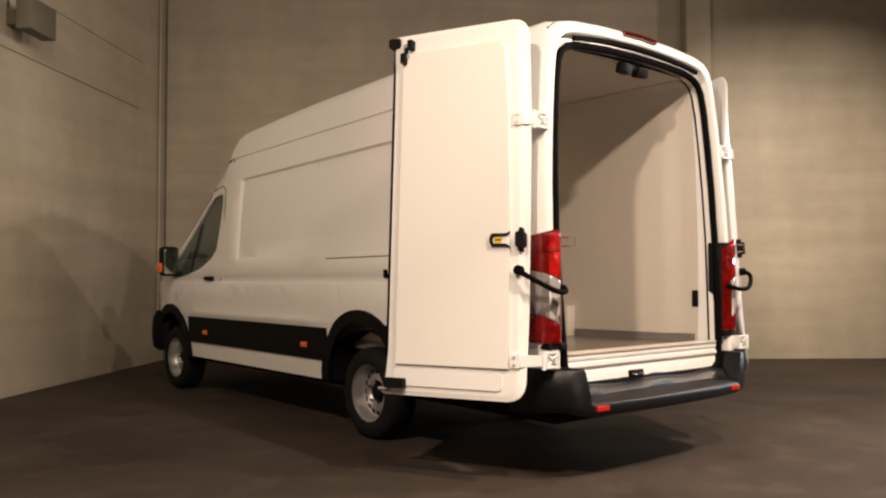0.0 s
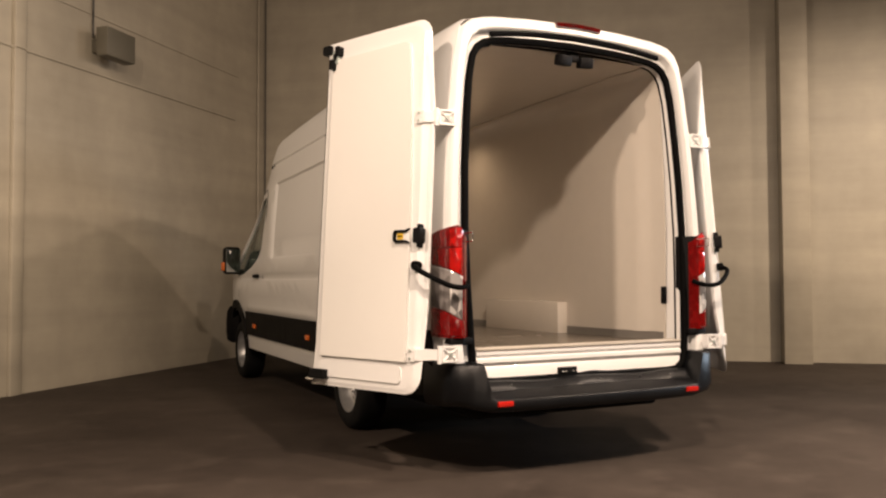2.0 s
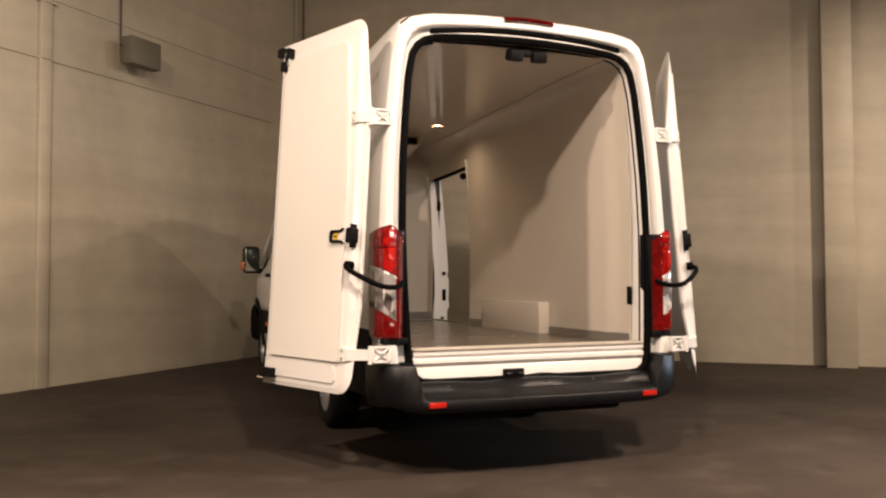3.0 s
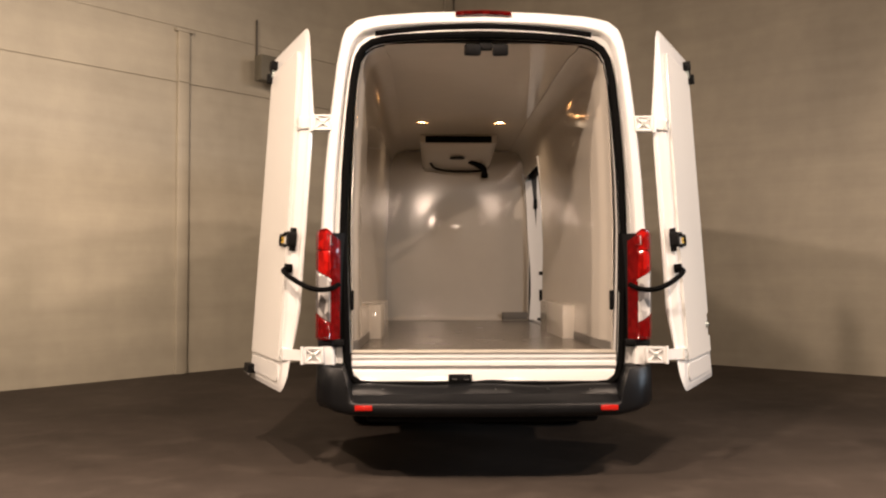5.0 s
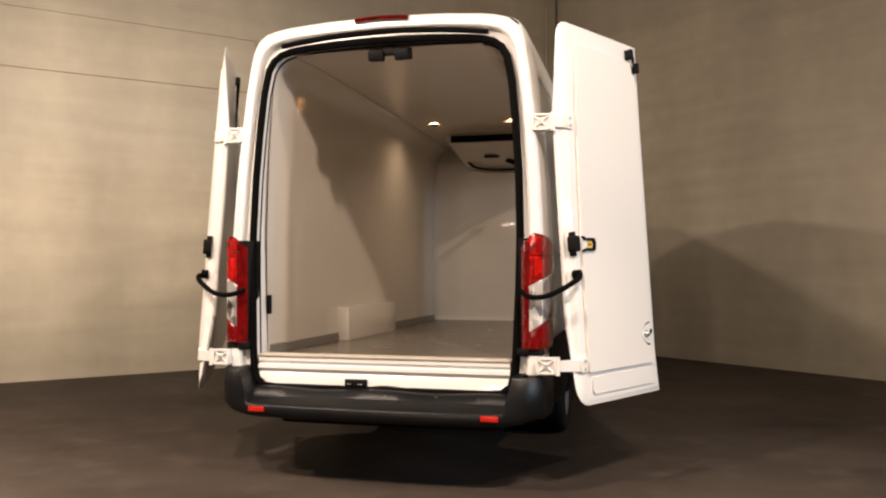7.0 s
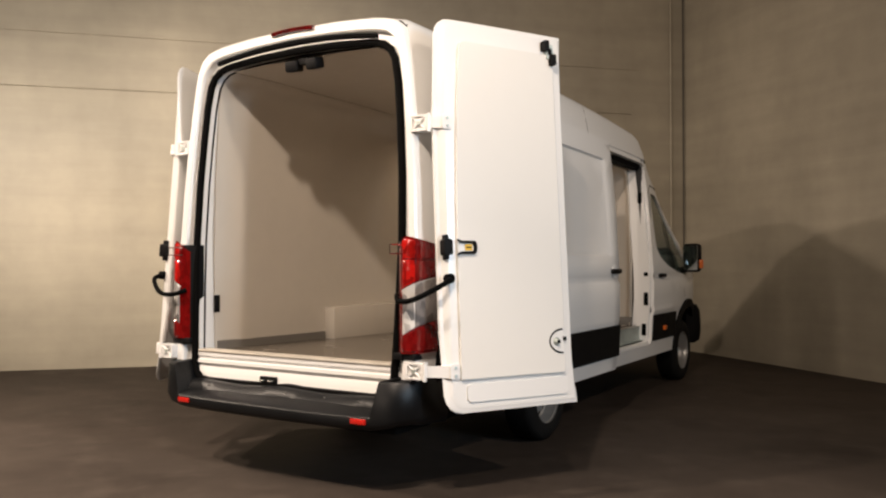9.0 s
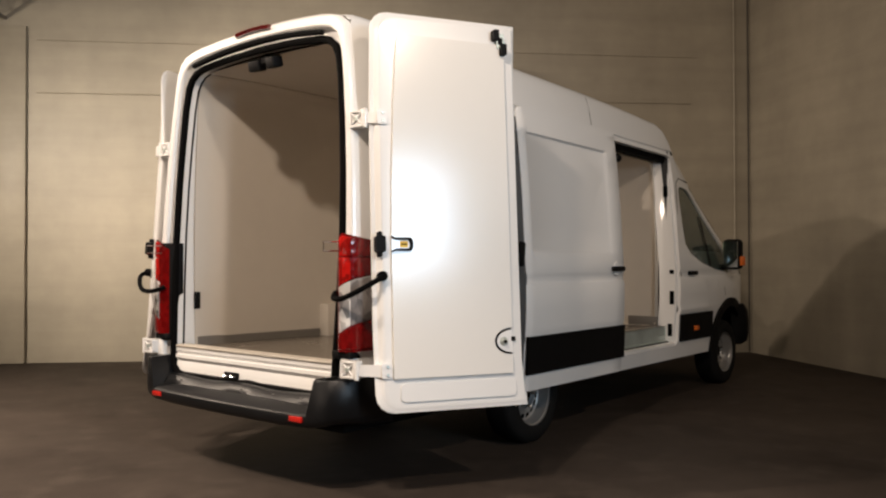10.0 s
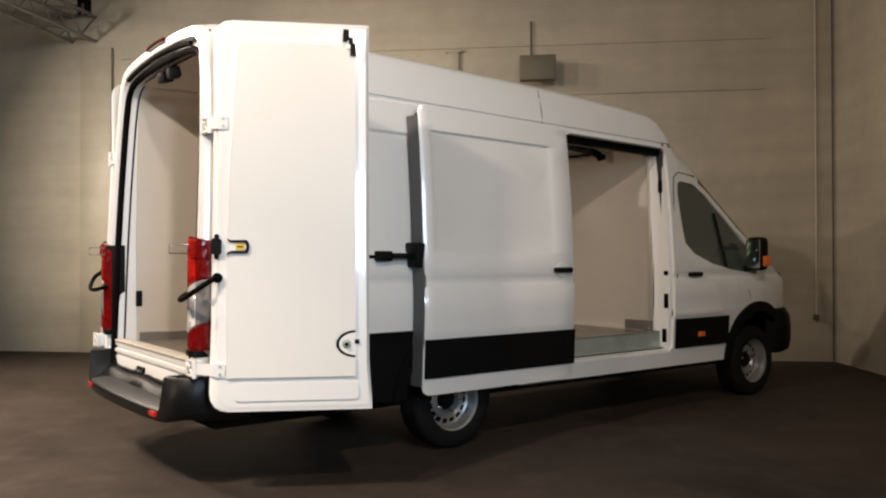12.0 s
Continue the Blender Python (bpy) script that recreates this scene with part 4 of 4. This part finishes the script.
# ---- rear doors ----
def rear_door(side, swing, U):
    """A hinged rear door, swung wide open. u runs from the hinge side to the free edge, v up; w out of the inner face."""
    a = radians(swing)
    along = Vector((math.cos(a), math.sin(a), 0))
    face = Vector((math.sin(a), -math.cos(a), 0.08))

    def at(u, v, w=0.0):
        p = Vector((1.200 - 0.060 * (v - 0.56), 0.325 + 0.035 * (v - 0.56), v)) + along * u + face * w
        return Vector((side * p.x, p.y, p.z))

    def slab(outline, w0, w1, name, mat, parent, label="", holes=(), cuts=()):
        bm = sheet(outline, lambda u, v: at(u, v, w1), (), cuts, holes)
        res = bmesh.ops.extrude_face_region(bm, geom=bm.faces[:])
        for v in [g for g in res["geom"] if isinstance(g, bmesh.types.BMVert)]:
            v.co += at(0, 0, w0) - at(0, 0, w1)
        return part(name, bm, mat, parent, label)

    def rounded(u0, u1, v0, v1, r_low, r_top):
        """The door's outline: square at the free edge, rounded at the hinge side."""
        pts = [(u1 + 0.014, v0), (u1 + 0.012, v0 + 0.06), (u1, 0.78), (u1, 1.6), (u1, 2.2), (u1, v1 - 0.005)]
        pts += [(u0 + (u1 - u0) * f, v1 - 0.005 * f * f) for f in (0.9, 0.7, 0.5, 0.3)]
        pts += [(u0 + r_top - r_top * math.sin(t), v1 - r_top + r_top * math.cos(t)) for t in (radians(d) for d in (0, 22, 45, 68, 90))]
        pts += [(u0, v) for v in (2.2, 1.8, 1.4, 1.0)]
        pts += [(u0 + r_low - r_low * math.cos(t), v0 + r_low - r_low * math.sin(t)) for t in (radians(d) for d in (0, 22, 45, 68, 90))]
        return pts + [((u0 + u1) / 2, v0)]

    def full(v):
        """The door is thickest at its belt and thins towards its top and bottom edges."""
        return (0.12 + 0.88 * soft(v, 0.53, 0.80)) * (1 - 0.85 * soft(v, 2.12, 2.72))

    loops = []
    for du, dl, dv, w in ((0, 0, 0, -0.07), (-0.022, 0, 0, -0.062), (-0.026, 0.0, 0.0, -0.05), (-0.022, 0.0, 0.0, -0.042), (-0.002, 0.004, 0.008, -0.038), (0.012, 0.01, 0.018, -0.012), (0.02, 0.016, 0.026, -0.002), (0.03, 0.024, 0.035, 0.0)):
        loops.append([at(u, v, w * 1.15 * full(v)) for u, v in rounded(du, U - dl, 0.515 + dv, 2.735 - dv, 0.10, 0.10)])
    bm = loft(loops, True)
    back = bm.faces.new([v for v in bm.verts][:len(loops[0])])
    front = bm.faces.new([v for v in bm.verts][-len(loops[0]):])
    door = part("rear_door", bm, PAINT, van, "white rear door with lined inner face, swung open")

    edge = U - 0.08
    lining = [(0.07, 0.70), (edge, 0.70), (edge, 2.60), (0.165, 2.61), (0.135, 2.60), (0.12, 2.56), (0.095, 2.2), (0.08, 1.8), (0.07, 1.4)]
    if side > 0:
        half = [math.pi * k / 14 for k in range(15)]
        c = [(edge - 0.112 * math.sin(t), 0.880 - 0.078 * math.cos(t)) for t in half]
        lining = lining[:2] + c + lining[2:]
        slab([(edge - 0.108 * math.sin(t), 0.880 - 0.074 * math.cos(t)) for t in half], -0.002, 0.006, "lock_bowl", RUBBER, door, "dark edge of the round cut-out")
        slab([(edge + 0.004 - 0.096 * math.sin(t), 0.880 - 0.064 * math.cos(t)) for t in half], -0.002, 0.010, "lock_plate", PAINT, door, "white lock plate in a round cut-out")
        part("lock_knob", turned(lathe([(0.0, 0.022), (0.012, 0.02), (0.020, 0.008), (0.026, 0.0)], 18), Matrix.Translation(at(edge - 0.05, 0.878, 0.010)) @ pose(0, 0, 0, 0, 0, -29.5)), ZINC, door, "round lock with dark keyway")
        part("lock_keyway", tube([at(edge - 0.05, 0.878, 0.026), at(edge - 0.05, 0.878, 0.035)], 0.011, 10), PLASTIC, door)
        slab(rrect(edge - 0.004, edge + 0.022, 0.880, 0.905, 0.004), 0.0, 0.012, "lock_pin", PLASTIC, door)
    slab(lining, 0.0, 0.020, "lining", LINING, door, "cream-white lining panel", (), (0.9, 1.2, 1.6, 2.0, 2.4))
    slab(rrect(0.11, U - 0.06, 0.572, 0.672, 0.028), -0.003, 0.009, "pressed_panel", PAINT, door)
    for v, hx, hy in ((0.745, 1.0, 0.272), (2.135, 0.965, 0.372)):
        p0, p1 = at(-0.03, v, -0.03), at(0.025, v, 0.0)
        bodyp = Vector((side * hx, hy, v))
        c = bodyp + Vector((side * 0.012, -0.004, 0))
        hinge = part("hinge", box(*sorted((c.x - side * 0.062, c.x + side * 0.050)), hy - 0.004, hy + 0.05, v - 0.047, v + 0.047, 0.006), PAINT, door, "white cast hinge")
        y0, y1 = hy - 0.017, hy - 0.003
        for dz in (-0.041, 0.041):
            part("hinge_rib", box(*sorted((c.x - side * 0.060, c.x + side * 0.048)), y0, y1, v + dz - 0.006, v + dz + 0.006, 0.003), PAINT, hinge)
        for dx in (-0.056, 0.044):
            part("hinge_rib", box(c.x + side * dx - 0.006, c.x + side * dx + 0.006, y0, y1, v - 0.046, v + 0.046, 0.003), PAINT, hinge)
        for dz in (-0.038, 0.038):
            part("hinge_rib", tube([(c.x - side * 0.052, y0 + 0.006, v - dz), (c.x + side * 0.040, y0 + 0.006, v + dz)], 0.006, 6), PAINT, hinge)
        part("hinge_bolt", tube([(c.x - side * 0.006, y0 - 0.004, v), (c.x - side * 0.006, y1, v)], 0.013, 8), ZINC, hinge, "zinc hinge bolt")
        knuckle = c + Vector((side * 0.060, -0.002, 0))
        part("hinge_pin", tube([knuckle + Vector((0, 0, -0.052)), knuckle + Vector((0, 0, 0.052))], 0.013, 10), PAINT, hinge)
        part("hinge_arm", loft([[knuckle + Vector((0, 0, -0.030)), knuckle + Vector((0, 0, 0.030)), knuckle + Vector((0, 0.02, 0.030)), knuckle + Vector((0, 0.02, -0.030))],
                                [p1 + Vector((0, -0.012, -0.034)), p1 + Vector((0, -0.012, 0.034)), p1 + Vector((0, 0.012, 0.034)), p1 + Vector((0, 0.012, -0.034))]], True, cap=True), PAINT, hinge)
        leaf = slab(rrect(0.004, 0.062, v - 0.040, v + 0.040, 0.010), -0.004, 0.012, "hinge_leaf", PAINT, door, "white hinge leaf")
        for dz in (-0.022, 0.022):
            part("leaf_bolt", tube([at(0.036, v + dz, 0.010), at(0.036, v + dz, 0.019)], 0.008, 8), ZINC, leaf)
    bow = [(0.172 + 0.018 * math.sin(t), 1.428 + 0.037 * math.cos(t)) for t in (radians(d) for d in range(0, 181, 20))]
    hollow = [(0.160 + 0.014 * math.sin(t), 1.428 - 0.024 * math.cos(t)) for t in (radians(d) for d in range(0, 181, 20))]
    grip = slab([(0.066, 1.474), (0.088, 1.464)] + bow + [(0.088, 1.392), (0.066, 1.382), (0.072, 1.396), (0.092, 1.404)] + hollow + [(0.092, 1.452), (0.072, 1.462)], 0.016, 0.036, "inner_handle", PLASTIC, door, "black open-ended door grip")
    slab(rrect(0.082, 0.172, 1.407, 1.449, 0.008), 0.016, 0.022, "recess", PAINT, door, "white grip recess")
    slab(rrect(0.116, 0.162, 1.410, 1.446, 0.004), 0.016, 0.026, "label_plate", YELLOW, door, "yellow warning label")
    slab(rrect(0.122, 0.156, 1.424, 1.432, 0.001), 0.016, 0.028, "label_print", PLASTIC, door)
    slab(rrect(-0.02, 0.035, 1.385, 1.475, 0.015), -0.02, 0.03, "hinge_side_latch", PLASTIC, door, "black latch block")
    slab(rrect(-0.005, 0.02, 1.36, 1.50, 0.01), -0.02, 0.012, "latch_base", PLASTIC, door)
    strap = part("check_strap", tube([at(0.015, 1.255, 0.015), at(-0.02, 1.235, 0.06), Vector((side * 1.085, 0.235, 1.165)), Vector((side * 1.0, 0.215, 1.13)), Vector((side * 0.91, 0.235, 1.13)), Vector((side * 0.865, 0.30, 1.16))], 0.0155, smooth=2), RUBBER, door, "black rubber check strap")
    part("strap_end", tube([at(0.015, 1.255, -0.01), at(0.015, 1.255, 0.03)], 0.028, 14), RUBBER, door)
    slab(rrect(U - 0.150, U - 0.115, 2.625, 2.685, 0.006), 0.0, 0.045, "latch_cover", PLASTIC, door, "black latch cover")
    slab(rrect(U - 0.125, U - 0.080, 2.575, 2.665, 0.008), 0.0, 0.030, "top_latch", ZINC, door, "steel top latch")
    slab(rrect(U - 0.118, U - 0.092, 2.60, 2.64, 0.006), 0.0, 0.036, "latch_slot", PLASTIC, door)
    slab(rrect(U - 0.108, U - 0.074, 2.535, 2.60, 0.008), 0.010, 0.055, "latch_tongue", PLASTIC, door)
    if side < 0:
        slab(rrect(U - 0.05, U + 0.03, 2.655, 2.715, 0.015), -0.04, 0.02, "top_catch", PLASTIC, door, "black top catch")
        slab(rrect(U - 0.15, U - 0.02, 0.555, 0.615, 0.01), 0.0, 0.05, "bottom_catch", PLASTIC, door, "dark bottom catch")
        part("catch_rod", tube([at(U - 0.04, 0.545, 0.02), at(U + 0.03, 0.545, 0.02)], 0.012), CHROME, door)
        part("edge_seal", tube([at(U + 0.004, 0.6, -0.03), at(U + 0.004, 1.6, -0.03), at(U + 0.004, 2.70, -0.03)], 0.012), RUBBER, door, "black edge seal")
    return door


rear_door(-1, 66.0, 0.875)
rear_door(1, 60.5, 0.86)

# ---- on the walls ----
sounder = part("wall_box", wall_box(WA, 3.62, 4.10, 0.20, 0.36, 3.73, 4.06, 0.012), BOXM, None)
part("bracket", wall_box(WA, 3.78, 3.94, 0.0, 0.21, 3.82, 3.98, 0.01), BOXM, sounder)
tagged(sounder, "grey-beige metal box high on the wall", "junction box")
part("conduit", tube([WA(3.95, 0.03, 4.0), WA(3.95, 0.03, 4.6)], 0.012), CABLE, sounder)
pillar = part("pillar", wall_box(WB, 7.80, 8.16, 0.0, 0.30, 0, HIGH, 0.01), WALL, None)
tagged(pillar, "cream painted wall pillar", "pillar", kind="structure")
pil = part("pillar", wall_box(WA, 4.94, 5.09, 0.0, 0.05, 0, 4.22, 0.008), WALL, None)
tagged(pil, "shallow cream painted pilaster", "pillar", kind="structure")
part("capping", wall_box(WA, 4.90, 5.13, 0.0, 0.065, 4.20, 4.24, 0.006), WALL, pil)
pil2 = part("pillar", wall_box(WA, 10.02, 10.50, 0.0, 0.06, 0, 4.44, 0.01), WALL, None)
tagged(pil2, "pale painted wall pillar", "pillar", kind="structure")
led = part("trim", tube([WA(0.9, 0.008, 3.60), WA(4.92, 0.008, 3.585), WA(4.95, 0.058, 3.585), WA(5.08, 0.058, 3.585), WA(5.11, 0.008, 3.585), WA(9.9, 0.008, 3.57)], 0.011, 6), WALL, None)
tagged(led, "thin painted line of conduit along the wall", "conduit", kind="structure")
led2 = part("trim", tube([WA(0.8, 0.006, 4.27), WA(4.9, 0.006, 4.27), WA(5.1, 0.006, 4.27), WA(9.9, 0.006, 4.27)], 0.008, 6), WALL, None)
tagged(led2, "faint painted joint along the wall", "trim", kind="structure")
cable = part("cable", tube([CORNER + (A + B) * 0.04 + Vector((0, 0, z)) for z in (0.02, HIGH)], 0.011), CABLE, None)
tagged(cable, "dark cable running down the corner", "cable")


def truss(p, q, w, z0, z1):
    """A square lattice truss between two points: four chords and slanting braces."""
    d = (q - p).normalized()
    n = Vector((-d.y, d.x, 0)) * w
    root = part("truss", tube([p + Vector((0, 0, z0)), q + Vector((0, 0, z0))], 0.025, 8), TRUSSM, None)
    corners = [Vector((0, 0, z0)), n + Vector((0, 0, z0)), n + Vector((0, 0, z1)), Vector((0, 0, z1))]
    for c in corners[1:]:
        part("chord", tube([p + c, q + c], 0.025, 8), TRUSSM, root)
    length = (q - p).length
    k = int(length / 0.3)
    for i in range(k):
        for a, b in ((0, 1), (1, 2), (2, 3), (3, 0)):
            if i % 2:
                a, b = b, a
            part("brace", tube([p + d * (length * i / k) + corners[a], p + d * (length * (i + 1) / k) + corners[b]], 0.010, 6), TRUSSM, root)
    for a, b in ((0, 1), (1, 2), (2, 3), (3, 0)):
        part("end_bar", tube([p + corners[a], p + corners[b]], 0.016, 6), TRUSSM, root)
    return root


tagged(truss(Vector((-7.5, 1.71, 0)), Vector((-5.95, 0.04, 0)), 0.36, 4.55, 4.91), "grey aluminium lattice truss hung high by the wall", "truss")


flood = part("flood_light", turned(box(-0.16, 0.16, -0.11, 0.11, -0.13, 0.13, 0.02), pose(-7.24, 1.70, 5.07, 0, 0, -47)), PLASTIC, None)
for k in (-1, 1):
    part("bracket", turned(box(-0.008, 0.008, -0.02, 0.02, -0.13, 0.03, 0.003), pose(-7.24, 1.70, 5.07, 0, 0, -47) @ pose(k * 0.175, 0, 0)), TRUSSM, flood)
tagged(flood, "black flood light standing on the lattice truss", "flood light")

riser = part("pipe", tube([WA(0.245, 0.032, 0.60), WA(0.245, 0.032, HIGH)], 0.015, 10), WALL, None)
tagged(riser, "cream painted water pipe running up beside the corner", "pipe")
tap = part("wall_fitting", wall_box(WA, 0.22, 0.29, 0.0, 0.05, 0.55, 0.62, 0.012), CABLE, None)
part("stub", tube([WA(0.25, 0.045, 0.575), WA(0.25, 0.07, 0.565), WA(0.25, 0.075, 0.53)], 0.012, smooth=1), CABLE, tap)
tagged(tap, "small dark pipe fitting low on the wall near the corner", "pipe fitting")
